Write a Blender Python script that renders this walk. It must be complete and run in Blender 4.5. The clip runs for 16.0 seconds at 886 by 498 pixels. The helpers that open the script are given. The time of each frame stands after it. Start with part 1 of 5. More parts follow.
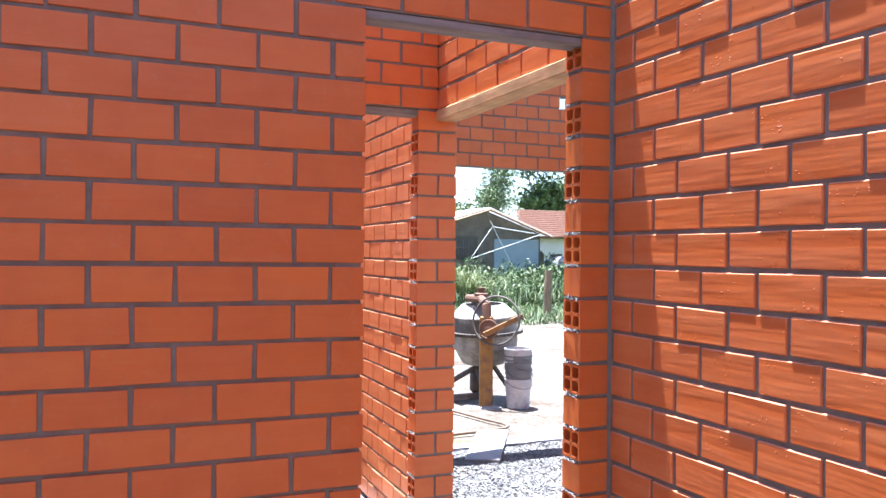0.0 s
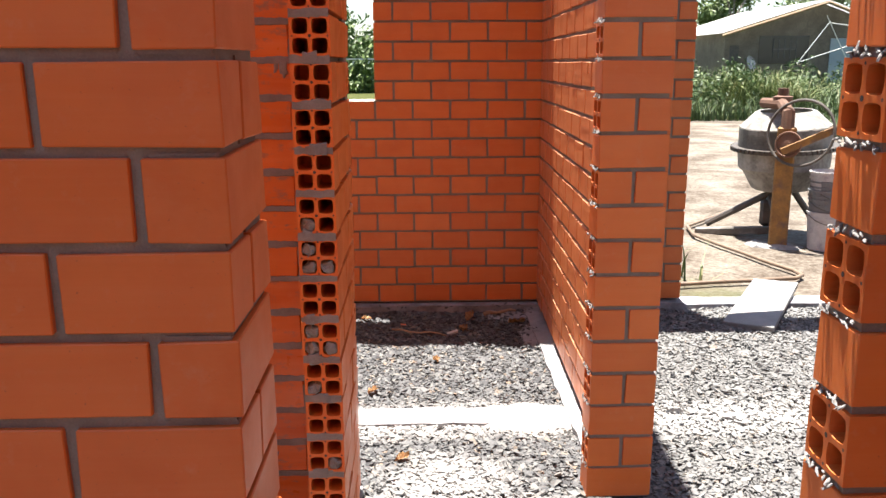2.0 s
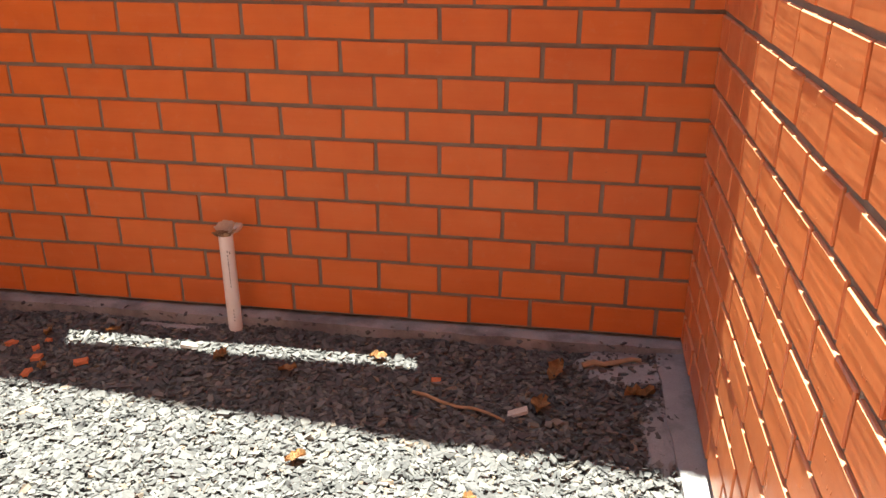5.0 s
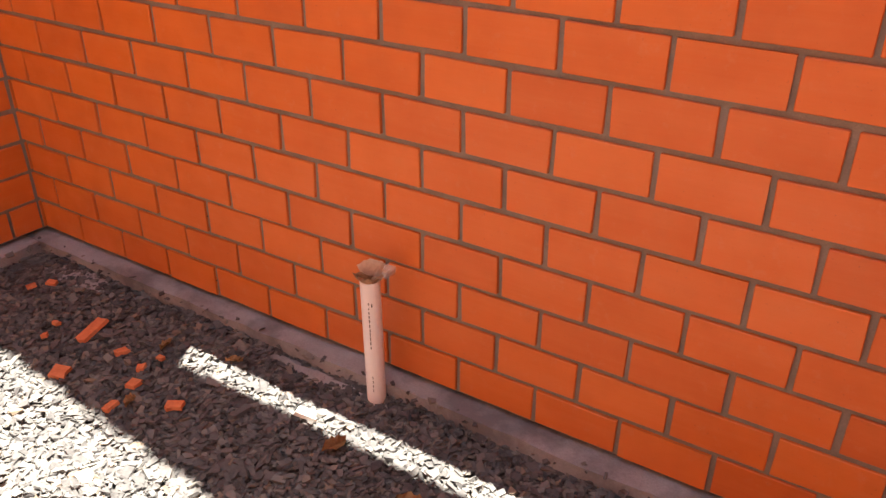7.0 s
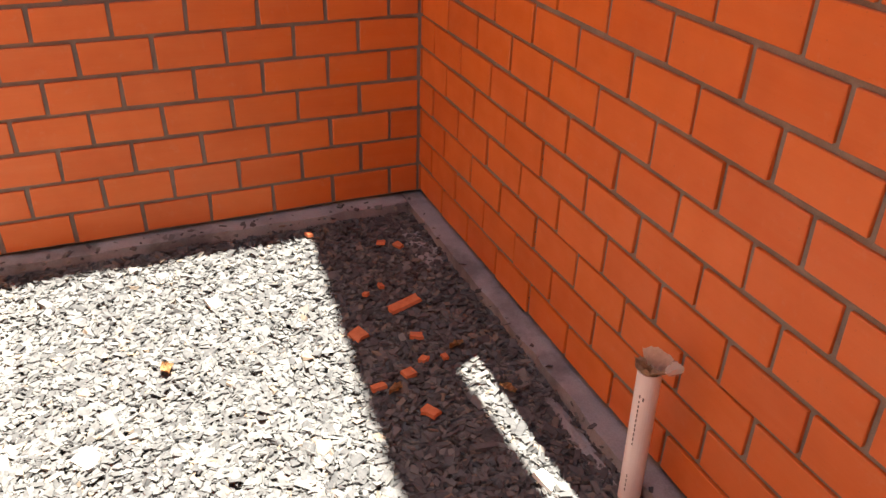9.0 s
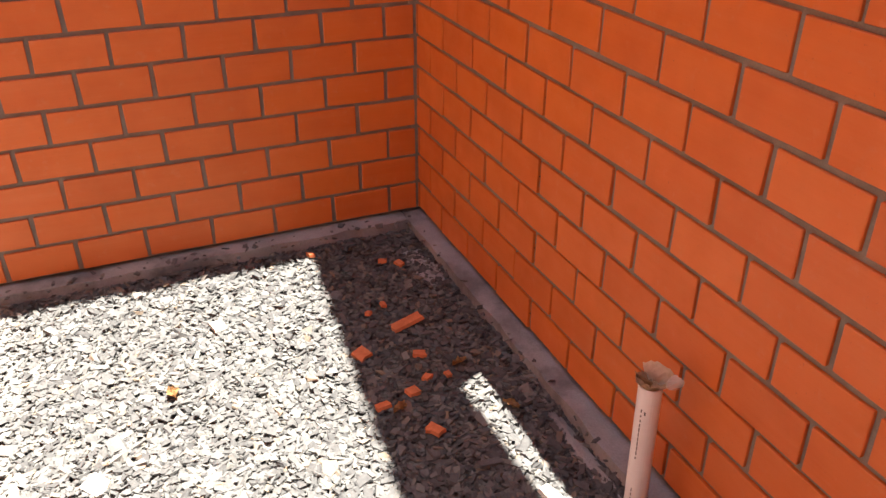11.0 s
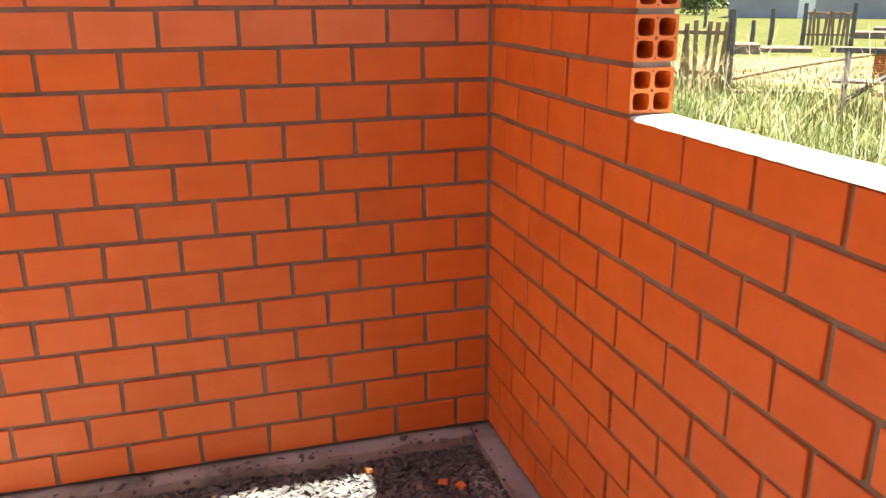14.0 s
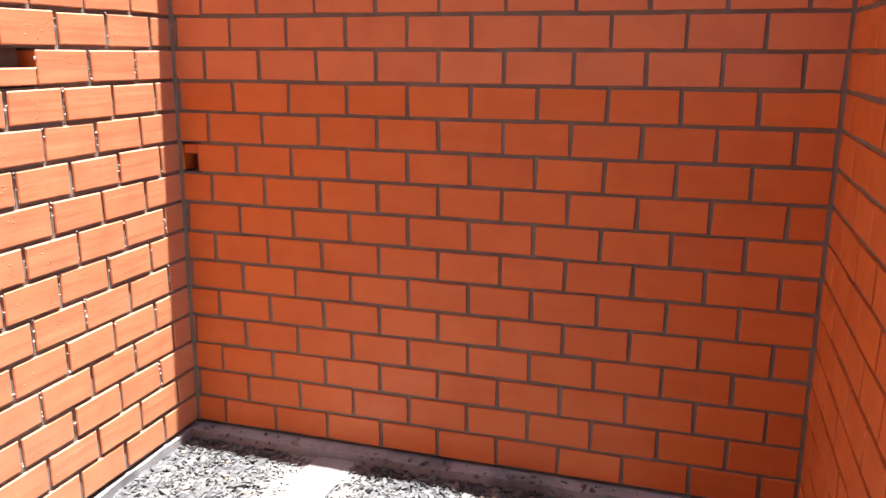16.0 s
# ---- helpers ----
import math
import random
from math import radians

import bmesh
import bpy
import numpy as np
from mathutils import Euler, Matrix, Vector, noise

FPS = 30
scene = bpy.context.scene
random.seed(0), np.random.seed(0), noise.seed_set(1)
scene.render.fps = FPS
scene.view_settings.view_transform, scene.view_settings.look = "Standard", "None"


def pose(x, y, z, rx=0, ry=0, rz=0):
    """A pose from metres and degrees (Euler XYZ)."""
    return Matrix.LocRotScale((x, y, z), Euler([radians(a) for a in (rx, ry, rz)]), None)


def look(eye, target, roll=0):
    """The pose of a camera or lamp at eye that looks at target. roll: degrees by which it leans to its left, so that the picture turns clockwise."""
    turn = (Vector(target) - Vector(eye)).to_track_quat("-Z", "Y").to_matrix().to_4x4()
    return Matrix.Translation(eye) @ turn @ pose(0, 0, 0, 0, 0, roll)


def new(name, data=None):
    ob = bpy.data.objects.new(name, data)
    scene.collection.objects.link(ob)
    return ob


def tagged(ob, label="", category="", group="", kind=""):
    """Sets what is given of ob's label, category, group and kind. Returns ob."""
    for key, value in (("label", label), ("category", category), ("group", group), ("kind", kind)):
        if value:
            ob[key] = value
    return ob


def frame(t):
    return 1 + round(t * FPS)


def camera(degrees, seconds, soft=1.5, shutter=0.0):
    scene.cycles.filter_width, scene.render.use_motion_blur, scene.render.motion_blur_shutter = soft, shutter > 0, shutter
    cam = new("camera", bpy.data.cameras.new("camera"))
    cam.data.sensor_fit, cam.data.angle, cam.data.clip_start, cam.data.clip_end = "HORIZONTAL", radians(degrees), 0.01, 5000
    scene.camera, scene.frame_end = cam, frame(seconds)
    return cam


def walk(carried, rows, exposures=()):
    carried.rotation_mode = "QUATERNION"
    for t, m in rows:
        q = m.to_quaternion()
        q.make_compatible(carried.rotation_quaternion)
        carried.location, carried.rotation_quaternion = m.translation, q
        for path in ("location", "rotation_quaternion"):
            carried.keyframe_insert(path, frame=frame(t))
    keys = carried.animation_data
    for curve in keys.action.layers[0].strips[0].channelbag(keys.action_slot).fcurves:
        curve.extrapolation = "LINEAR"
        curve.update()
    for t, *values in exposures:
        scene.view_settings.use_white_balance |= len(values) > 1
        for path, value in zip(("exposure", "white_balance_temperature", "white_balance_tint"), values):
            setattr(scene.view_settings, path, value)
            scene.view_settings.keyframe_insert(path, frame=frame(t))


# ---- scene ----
cam = camera(57.194, 16.0)
# seconds, eye x y z in metres, yaw, pitch, roll in degrees
ROWS = [
    (0.0, 0.5636, 0.3054, 1.5895, -23.175, 0.347, 0.602),
    (0.5, 0.8515, 0.6382, 1.5409, -15.013, -4.485, -0.044),
    (1.0, 1.1377, 0.9622, 1.5288, -9.928, -8.073, -0.345),
    (1.5, 1.4182, 1.3168, 1.5036, -4.832, -11.123, -0.585),
    (2.0, 1.5332, 1.7066, 1.4320, -1.523, -12.882, -0.274),
    (2.5, 1.6288, 2.1075, 1.3973, 2.632, -13.448, 0.159),
    (3.0, 1.6917, 2.5002, 1.3794, 5.727, -14.884, 0.145),
    (3.2, 1.6944, 2.6256, 1.3694, 6.012, -16.452, 0.393),
    (5.3, 1.7857, 4.1315, 1.3743, 9.743, -22.646, 0.244),
    (5.5, 1.7776, 4.2852, 1.3720, 11.418, -22.887, 0.057),
    (6.0, 1.7281, 4.6317, 1.3480, 20.018, -23.443, 0.205),
    (6.5, 1.7181, 4.8307, 1.3492, 25.974, -25.543, 0.040),
    (7.0, 1.7020, 5.0572, 1.3508, 32.203, -28.445, 0.456),
    (7.5, 1.6971, 5.2431, 1.3752, 43.671, -28.883, 0.688),
    (7.7, 1.6955, 5.3227, 1.3887, 50.569, -29.651, 0.947),
    (8.0, 1.6918, 5.4377, 1.3985, 60.536, -30.427, 1.270),
    (8.2, 1.6756, 5.4929, 1.3878, 64.873, -30.703, 1.748),
    (10.3, 1.6732, 5.4634, 1.3807, 66.824, -30.294, 1.975),
    (10.5, 1.6782, 5.4618, 1.3855, 66.426, -30.313, 1.769),
    (11.0, 1.6846, 5.4878, 1.4110, 66.598, -29.603, 0.333),
    (11.5, 1.6842, 5.4305, 1.4365, 65.053, -26.377, 0.754),
    (12.0, 1.6842, 5.4272, 1.4455, 64.522, -24.398, 0.582),
    (12.5, 1.6745, 5.4308, 1.4569, 64.135, -23.602, 0.510),
    (13.0, 1.6772, 5.4611, 1.4650, 64.079, -22.212, 0.594),
    (13.5, 1.6617, 5.5143, 1.4568, 67.720, -19.816, 0.464),
    (13.8, 1.5940, 5.5809, 1.4614, 71.951, -18.477, -0.021),
    (14.0, 1.5492, 5.6244, 1.4785, 73.662, -17.398, -0.218),
    (14.5, 1.5364, 5.8093, 1.4996, 82.098, -16.239, -0.141),
    (15.0, 1.6087, 6.0492, 1.4719, 97.089, -13.939, -0.426),
    (15.5, 1.6135, 6.1424, 1.4194, 105.368, -13.800, -0.854),
    (16.0, 1.6454, 6.1262, 1.4368, 107.355, -13.643, 0.288),
]
EXPOSURES = [(0.0, 2.75, 5550, 12), (0.5, 2.58, 6000, 10), (1.5, 2.2, 6600, 8), (2.0, 2.2, 6550, 9), (3.0, 2.35, 6600, 8), (5.5, 3.12, 6950, -4), (6.0, 3.48, 7350, 7), (6.5, 3.16, 7450, 12), (7.0, 3.12, 7350, 8), (8.0, 2.85, 7000, 5), (10.5, 2.83, 7000, 6), (12.8, 2.85, 7400, 8), (13.1, 2.84, 7900, 8), (13.5, 2.8, 9300, 9), (13.8, 2.88, 8100, 8), (14.0, 2.93, 7500, 8), (14.5, 2.98, 7100, 9), (15.0, 2.95, 6600, 10), (15.5, 2.6, 6250, 12), (16.0, 2.55, 6200, 11)]
walk(cam, [(t, pose(x, y, z, 0, 0, yaw) @ pose(0, 0, 0, 90 + pitch) @ pose(0, 0, 0, 0, 0, roll)) for t, x, y, z, yaw, pitch, roll in ROWS], EXPOSURES)

# ---- world and sun ----
SUN_TO = Vector((-0.045, 0.155, 1.0)).normalized()
world = bpy.data.worlds.new("world")
scene.world = world
world.use_nodes = True
wn = world.node_tree
sky = wn.nodes.new("ShaderNodeTexSky")
sky.sky_type, sky.sun_disc = "NISHITA", False
sky.sun_elevation, sky.sun_rotation = math.asin(SUN_TO.z), math.atan2(SUN_TO.x, SUN_TO.y)
wn.nodes["Background"].inputs["Strength"].default_value = 0.058
wn.links.new(sky.outputs[0], wn.nodes["Background"].inputs["Color"])
sun = new("sun", bpy.data.lights.new("sun", "SUN"))
sun.data.energy, sun.data.angle, sun.data.color = 5.0, radians(0.53), (1.0, 0.95, 0.88)
sun.matrix_world = look(SUN_TO * 30, (0, 0, 0))


# ---- materials ----
class Nodes:
    """A small helper round a material's node tree."""

    def __init__(self, name, rough=0.7, metal=0.0):
        self.m = bpy.data.materials.new(name)
        self.m.use_nodes = True
        self.t = self.m.node_tree
        self.b = self.t.nodes["Principled BSDF"]
        self.b.inputs["Roughness"].default_value = rough
        self.b.inputs["Metallic"].default_value = metal

    def put(self, socket, value):
        if hasattr(value, "is_output"):
            self.t.links.new(value, socket)
        elif isinstance(value, tuple) and len(value) == 3 and socket.type == "RGBA":
            socket.default_value = (*value, 1)
        else:
            socket.default_value = value

    def node(self, kind, out=0, **inputs):
        n = self.t.nodes.new(kind)
        for k, v in inputs.items():
            self.put(n.inputs[k.replace("_", " ")], v)
        return n.outputs[out]

    def coords(self, scale=(1, 1, 1), shift=False):
        """Object coordinates, scaled, and moved at random from one object to the next."""
        v = self.node("ShaderNodeTexCoord", 3)
        n = self.t.nodes.new("ShaderNodeMapping")
        self.put(n.inputs["Vector"], v)
        n.inputs["Scale"].default_value = scale
        if shift:
            r = self.random()
            self.put(n.inputs["Location"], self.maths("MULTIPLY", r, 37.0))
        return n.outputs[0]

    def random(self):
        return self.t.nodes.new("ShaderNodeObjectInfo").outputs["Random"]

    def island(self):
        return self.t.nodes.new("ShaderNodeNewGeometry").outputs["Random Per Island"]

    def noise(self, v, scale, detail=4.0, rough=0.55):
        return self.node("ShaderNodeTexNoise", 0, Vector=v, Scale=scale, Detail=detail, Roughness=rough)

    def maths(self, op, a, b=0.0, clamp=False):
        n = self.t.nodes.new("ShaderNodeMath")
        n.operation, n.use_clamp = op, clamp
        self.put(n.inputs[0], a)
        self.put(n.inputs[1], b)
        return n.outputs[0]

    def ramp(self, v, stops):
        n = self.t.nodes.new("ShaderNodeValToRGB")
        self.put(n.inputs[0], v)
        e = n.color_ramp.elements
        while len(e) < len(stops):
            e.new(0.5)
        for el, (p, c) in zip(e, stops):
            el.position, el.color = p, (*c, 1) if isinstance(c, tuple) else (c, c, c, 1)
        return n.outputs[0]

    def mix(self, f, a, b, kind="MIX"):
        n = self.t.nodes.new("ShaderNodeMix")
        n.data_type, n.blend_type = "RGBA", kind
        self.put(n.inputs[0], f)
        self.put(n.inputs[6], a)
        self.put(n.inputs[7], b)
        return n.outputs[2]

    def bump(self, height, strength, distance):
        n = self.t.nodes.new("ShaderNodeBump")
        self.put(n.inputs["Height"], height)
        n.inputs["Strength"].default_value, n.inputs["Distance"].default_value = strength, distance
        self.put(self.b.inputs["Normal"], n.outputs[0])

    def colour(self, c):
        self.put(self.b.inputs["Base Color"], c)
        return self

    def rough(self, r):
        self.put(self.b.inputs["Roughness"], r)
        return self


def brick_material(name, axis, ridged, batch=None):
    """Smooth extruded clay; ridged: with drag lines along the brick and small blisters."""
    k = Nodes(name, 0.48)
    v = k.coords((1, 1, 1), True)
    streak = k.coords((2.0, 26, 24) if axis == "x" else (26, 2.0, 24), True)
    thread = k.coords((5, 60, 170) if axis == "x" else (60, 5, 170), True)
    r = k.random()
    base = k.ramp(r, [(0.0, (0.53, 0.116, 0.016)), (0.3, (0.60, 0.142, 0.020)), (0.7, (0.565, 0.128, 0.017)), (1.0, (0.625, 0.156, 0.024))])
    if batch:
        base = k.mix(0.45, base, batch)
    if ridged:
        # strong sun's pale look, put into the base colour on the room's side alone
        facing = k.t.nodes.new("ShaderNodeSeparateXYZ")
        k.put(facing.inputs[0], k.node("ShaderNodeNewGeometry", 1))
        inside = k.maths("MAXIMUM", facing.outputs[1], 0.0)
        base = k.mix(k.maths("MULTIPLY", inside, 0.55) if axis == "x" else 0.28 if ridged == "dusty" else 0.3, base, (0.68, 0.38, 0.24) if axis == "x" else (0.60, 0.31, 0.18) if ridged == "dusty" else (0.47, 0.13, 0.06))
        # upward edges coloured paler to stand in for their glint in the sun
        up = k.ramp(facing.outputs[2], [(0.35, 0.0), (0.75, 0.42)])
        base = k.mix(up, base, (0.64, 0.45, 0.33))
    lines = k.noise(streak, 1.0, 2.0)
    fine = k.noise(thread, 1.0, 2.0)
    cloud = k.noise(v, 9.0, 4.0)
    c = k.mix(k.ramp(lines, [(0.35, 0.0), (0.75, (0.40 if axis == "x" or ridged == "dusty" else 0.42) if ridged else 0.12)]), base, (0.70, 0.27, 0.115))
    c = k.mix(k.ramp(fine, [(0.45, 0.0), (0.8, 0.07 if ridged else 0.05)]), c, (0.72, 0.33, 0.17))
    c = k.mix(k.ramp(cloud, [(0.4, 0.0), (0.8, 0.30)]), c, (0.40, 0.085, 0.025))
    specks = k.noise(v, 160.0, 2.0)
    c = k.mix(k.ramp(specks, [(0.70, 0.0), (0.78, 0.45)]), c, (0.22, 0.06, 0.03))
    dust = k.noise(v, 28.0, 6.0, 0.7)
    c = k.mix(k.ramp(dust, [(0.58, 0.0), (0.85, 0.25)]), c, (0.55, 0.36, 0.26))
    if ridged and axis == "x":
        outside = k.maths("MAXIMUM", k.maths("MULTIPLY", facing.outputs[1], -1.0), 0.0)
        film = k.maths("MULTIPLY", k.ramp(k.noise(k.coords((14, 14, 30), True), 1.0, 6.0, 0.7), [(0.54, 0.0), (0.66, 0.8)]), outside)
        c = k.mix(film, c, (0.21, 0.165, 0.135))
    k.colour(c).rough(k.ramp(cloud, [(0.3, 0.27), (0.7, 0.44)] if ridged else [(0.3, 0.42), (0.7, 0.62)]))
    if ridged:
        blister = k.node("ShaderNodeTexVoronoi", 0, Vector=k.mix(0.03, v, k.node("ShaderNodeTexNoise", 1, Vector=v, Scale=40.0)), Scale=62.0)
        spot = k.maths("MULTIPLY", k.ramp(blister, [(0.0, 1.0), (0.24, 0.0)]), k.ramp(k.noise(v, 11.0, 3.0), [(0.56, 0.0), (0.64, 1.0)]))
        h = k.maths("ADD", k.maths("ADD", k.maths("MULTIPLY", lines, 0.60), k.maths("MULTIPLY", fine, 0.015)), k.maths("MULTIPLY", spot, 1.0))
        k.bump(k.maths("ADD", h, k.maths("MULTIPLY", dust, 0.14)), 0.75, 0.0036)
    else:
        k.bump(k.maths("ADD", k.maths("MULTIPLY", lines, 0.25), k.maths("MULTIPLY", dust, 0.5)), 0.5, 0.0015)
    return k.m


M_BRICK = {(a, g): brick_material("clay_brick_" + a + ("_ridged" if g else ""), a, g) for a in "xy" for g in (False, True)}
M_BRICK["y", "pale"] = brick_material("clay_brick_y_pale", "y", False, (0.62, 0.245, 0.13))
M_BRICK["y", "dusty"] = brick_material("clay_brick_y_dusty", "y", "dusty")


def grainy(name, dark, light, scale, rough=0.85, bump=0.004, fine=120.0, stain=None, metal=0.0):
    k = Nodes(name, rough, metal)
    v = k.coords()
    n1, n2 = k.noise(v, scale, 6.0, 0.6), k.noise(v, fine, 3.0)
    c = k.ramp(k.maths("ADD", k.maths("MULTIPLY", n1, 0.65), k.maths("MULTIPLY", n2, 0.35)), [(0.3, dark), (0.7, light)])
    if stain:
        c = k.mix(k.ramp(k.noise(v, scale * 0.45, 7.0, 0.65), [(0.5, 0.0), (0.62, 1.0)]), c, stain)
    k.colour(c)
    k.bump(k.maths("ADD", n1, n2), 0.6, bump)
    return k.m


M_MORTAR = grainy("grey_mortar", (0.15, 0.13, 0.11), (0.27, 0.24, 0.205), 14.0, 0.95, 0.002, 300.0)
M_SMEAR = grainy("smeared_mortar", (0.13, 0.125, 0.122), (0.27, 0.258, 0.25), 12.0, 0.95, 0.003, 260.0)
M_LIGHTMORTAR = grainy("pale_mortar", (0.35, 0.33, 0.3), (0.6, 0.57, 0.53), 20.0, 0.95, 0.003, 200.0)
M_CONC = grainy("concrete", (0.19, 0.188, 0.198), (0.34, 0.336, 0.345), 7.0, 0.92, 0.004, 180.0, (0.14, 0.137, 0.145))
M_SLAB = grainy("pale_slab", (0.15, 0.145, 0.145), (0.26, 0.255, 0.25), 5.0, 0.7, 0.001, 90.0)
M_GRAVELBED = grainy("gravel_bed", (0.03, 0.029, 0.029), (0.115, 0.112, 0.11), 60.0, 0.95, 0.01, 200.0)
M_RENDER = grainy("old_render", (0.07, 0.057, 0.044), (0.20, 0.165, 0.125), 1.6, 0.9, 0.003, 14.0, (0.10, 0.082, 0.065))
M_PINKBLOCK = grainy("pinkish_rubble", (0.10, 0.07, 0.055), (0.19, 0.14, 0.115), 4.0, 0.95, 0.01, 40.0)
M_GREYWALL = grainy("lavender_grey_wall", (0.20, 0.195, 0.205), (0.30, 0.29, 0.30), 0.6, 0.9, 0.003, 30.0)
M_BLUEWALL = grainy("pale_blue_board", (0.22, 0.27, 0.30), (0.30, 0.35, 0.37), 2.0, 0.8, 0.002, 40.0)
M_WHITEWALL = grainy("white_wall", (0.6, 0.6, 0.58), (0.78, 0.78, 0.75), 2.0, 0.85, 0.002, 40.0)
M_ROOFTIN = grainy("pale_roof_sheet", (0.5, 0.5, 0.5), (0.7, 0.7, 0.7), 3.0, 0.45, 0.002, 30.0)
M_ROOFTILE = grainy("clay_roof_tile", (0.20, 0.10, 0.065), (0.34, 0.20, 0.14), 5.0, 0.8, 0.004, 40.0)
M_DARKMETAL = grainy("dark_iron", (0.03, 0.028, 0.026), (0.10, 0.08, 0.065), 12.0, 0.6, 0.001, 90.0)
M_DRUM = grainy("cement_stained_steel", (0.10, 0.094, 0.085), (0.34, 0.32, 0.295), 9.0, 0.85, 0.004, 45.0, (0.31, 0.295, 0.27))
M_DRUMDARK = grainy("dark_stained_steel", (0.05, 0.046, 0.04), (0.16, 0.145, 0.125), 8.0, 0.8, 0.003, 70.0, (0.22, 0.205, 0.185))
M_YELLOW = grainy("worn_yellow_paint", (0.13, 0.065, 0.022), (0.33, 0.165, 0.035), 9.0, 0.7, 0.003, 60.0, (0.12, 0.07, 0.05))
M_RUST = grainy("rusty_iron", (0.07, 0.035, 0.022), (0.17, 0.085, 0.05), 10.0, 0.8, 0.002, 90.0)
M_BUCKET = grainy("grey_plastic_bucket", (0.10, 0.10, 0.115), (0.17, 0.17, 0.18), 9.0, 0.5, 0.001, 60.0, (0.21, 0.20, 0.20))
M_BUCKETPALE = grainy("cement_coated_bucket", (0.34, 0.32, 0.33), (0.52, 0.50, 0.50), 9.0, 0.6, 0.001, 60.0, (0.25, 0.22, 0.25))
M_HOSE = grainy("dusty_hose", (0.10, 0.07, 0.05), (0.22, 0.15, 0.10), 20.0, 0.6, 0.001, 90.0)
M_SHARD = grainy("broken_clay", (0.42, 0.11, 0.04), (0.62, 0.21, 0.09), 25.0, 0.8, 0.002, 150.0)
M_LEAFDRY = grainy("dry_leaf", (0.22, 0.10, 0.04), (0.48, 0.28, 0.12), 40.0, 0.7, 0.001, 150.0)
M_PAPER = grainy("brown_paper", (0.20, 0.11, 0.055), (0.44, 0.29, 0.18), 30.0, 0.8, 0.003, 120.0)
M_PAPERPALE = grainy("pale_paper", (0.62, 0.52, 0.42), (0.80, 0.72, 0.62), 30.0, 0.8, 0.003, 120.0)
M_BLUEPAPER = grainy("blue_printed_film", (0.04, 0.045, 0.06), (0.36, 0.34, 0.33), 18.0, 0.5, 0.003, 60.0)
M_PVC = grainy("pinkish_pvc", (0.72, 0.66, 0.65), (0.80, 0.74, 0.73), 8.0, 0.38, 0.0006, 60.0)
M_PVCCREAM = grainy("cream_pvc", (0.62, 0.52, 0.40), (0.72, 0.62, 0.50), 8.0, 0.4, 0.0006, 60.0, (0.48, 0.40, 0.31))
M_INK = grainy("black_ink", (0.03, 0.02, 0.02), (0.06, 0.05, 0.05), 40.0, 0.6, 0.0001)
M_BLUEPILLAR = grainy("pale_blue_paint", (0.22, 0.27, 0.32), (0.32, 0.37, 0.42), 3.0, 0.7, 0.001)
M_REDROOF = grainy("red_roof_tile", (0.30, 0.10, 0.055), (0.45, 0.19, 0.11), 5.0, 0.8, 0.004, 40.0)
M_BLUEGREY = grainy("blue_grey_paint", (0.10, 0.125, 0.15), (0.19, 0.22, 0.25), 5.0, 0.6, 0.001)


def wood_material(name, dark, light, axis=(3, 40, 40)):
    k = Nodes(name, 0.8)
    v = k.coords(axis, True)
    n = k.noise(v, 1.0, 6.0, 0.65)
    stain = k.noise(k.coords((1, 1, 1), True), 6.0, 5.0)
    c = k.mix(k.ramp(stain, [(0.45, 0.0), (0.75, 0.6)]), k.ramp(n, [(0.3, dark), (0.7, light)]), tuple(x * 0.6 for x in dark))
    k.colour(c)
    k.bump(n, 0.6, 0.003)
    return k.m


M_BOARD = wood_material("formwork_board", (0.34, 0.20, 0.09), (0.56, 0.36, 0.18))
M_BOARDY = wood_material("formwork_board_y", (0.36, 0.21, 0.09), (0.58, 0.37, 0.18), (40, 3, 40))
M_GREYBOARD = wood_material("weathered_board", (0.05, 0.048, 0.046), (0.13, 0.125, 0.12))
M_PALE = wood_material("weathered_pale", (0.11, 0.072, 0.042), (0.30, 0.205, 0.12), (40, 40, 3))
M_LINTEL = wood_material("grey_lintel_board", (0.15, 0.135, 0.12), (0.30, 0.275, 0.25))
M_STICK = wood_material("dry_stick", (0.20, 0.12, 0.07), (0.42, 0.27, 0.16))
M_BOARDZ = wood_material("upright_board", (0.16, 0.095, 0.045), (0.30, 0.19, 0.10), (40, 40, 3))
M_RUSTBOARD = wood_material("reddish_board", (0.10, 0.055, 0.038), (0.20, 0.12, 0.085))
M_BARK = wood_material("bark", (0.10, 0.085, 0.07), (0.27, 0.23, 0.19), (20, 20, 4))


def leafy(name, stops, rough=0.6):
    k = Nodes(name, rough)
    k.colour(k.ramp(k.island(), stops))
    return k.m


M_LEAF = leafy("tree_leaf", [(0.0, (0.045, 0.075, 0.018)), (0.5, (0.085, 0.13, 0.03)), (1.0, (0.15, 0.20, 0.06))])
M_GUMLEAF = leafy("grey_green_leaf", [(0.0, (0.09, 0.13, 0.055)), (0.5, (0.14, 0.19, 0.085)), (1.0, (0.20, 0.25, 0.13))])
M_BRIGHTLEAF = leafy("shrub_leaf", [(0.0, (0.025, 0.055, 0.01)), (0.5, (0.06, 0.11, 0.02)), (1.0, (0.14, 0.19, 0.045))])
M_WEED = leafy("weed_leaf", [(0.0, (0.016, 0.036, 0.008)), (0.5, (0.038, 0.078, 0.014)), (0.88, (0.085, 0.13, 0.026)), (1.0, (0.18, 0.17, 0.07))])
M_GRASS = leafy("tall_grass", [(0.0, (0.024, 0.046, 0.004)), (0.5, (0.072, 0.105, 0.012)), (0.85, (0.15, 0.165, 0.028)), (1.0, (0.25, 0.205, 0.08))])
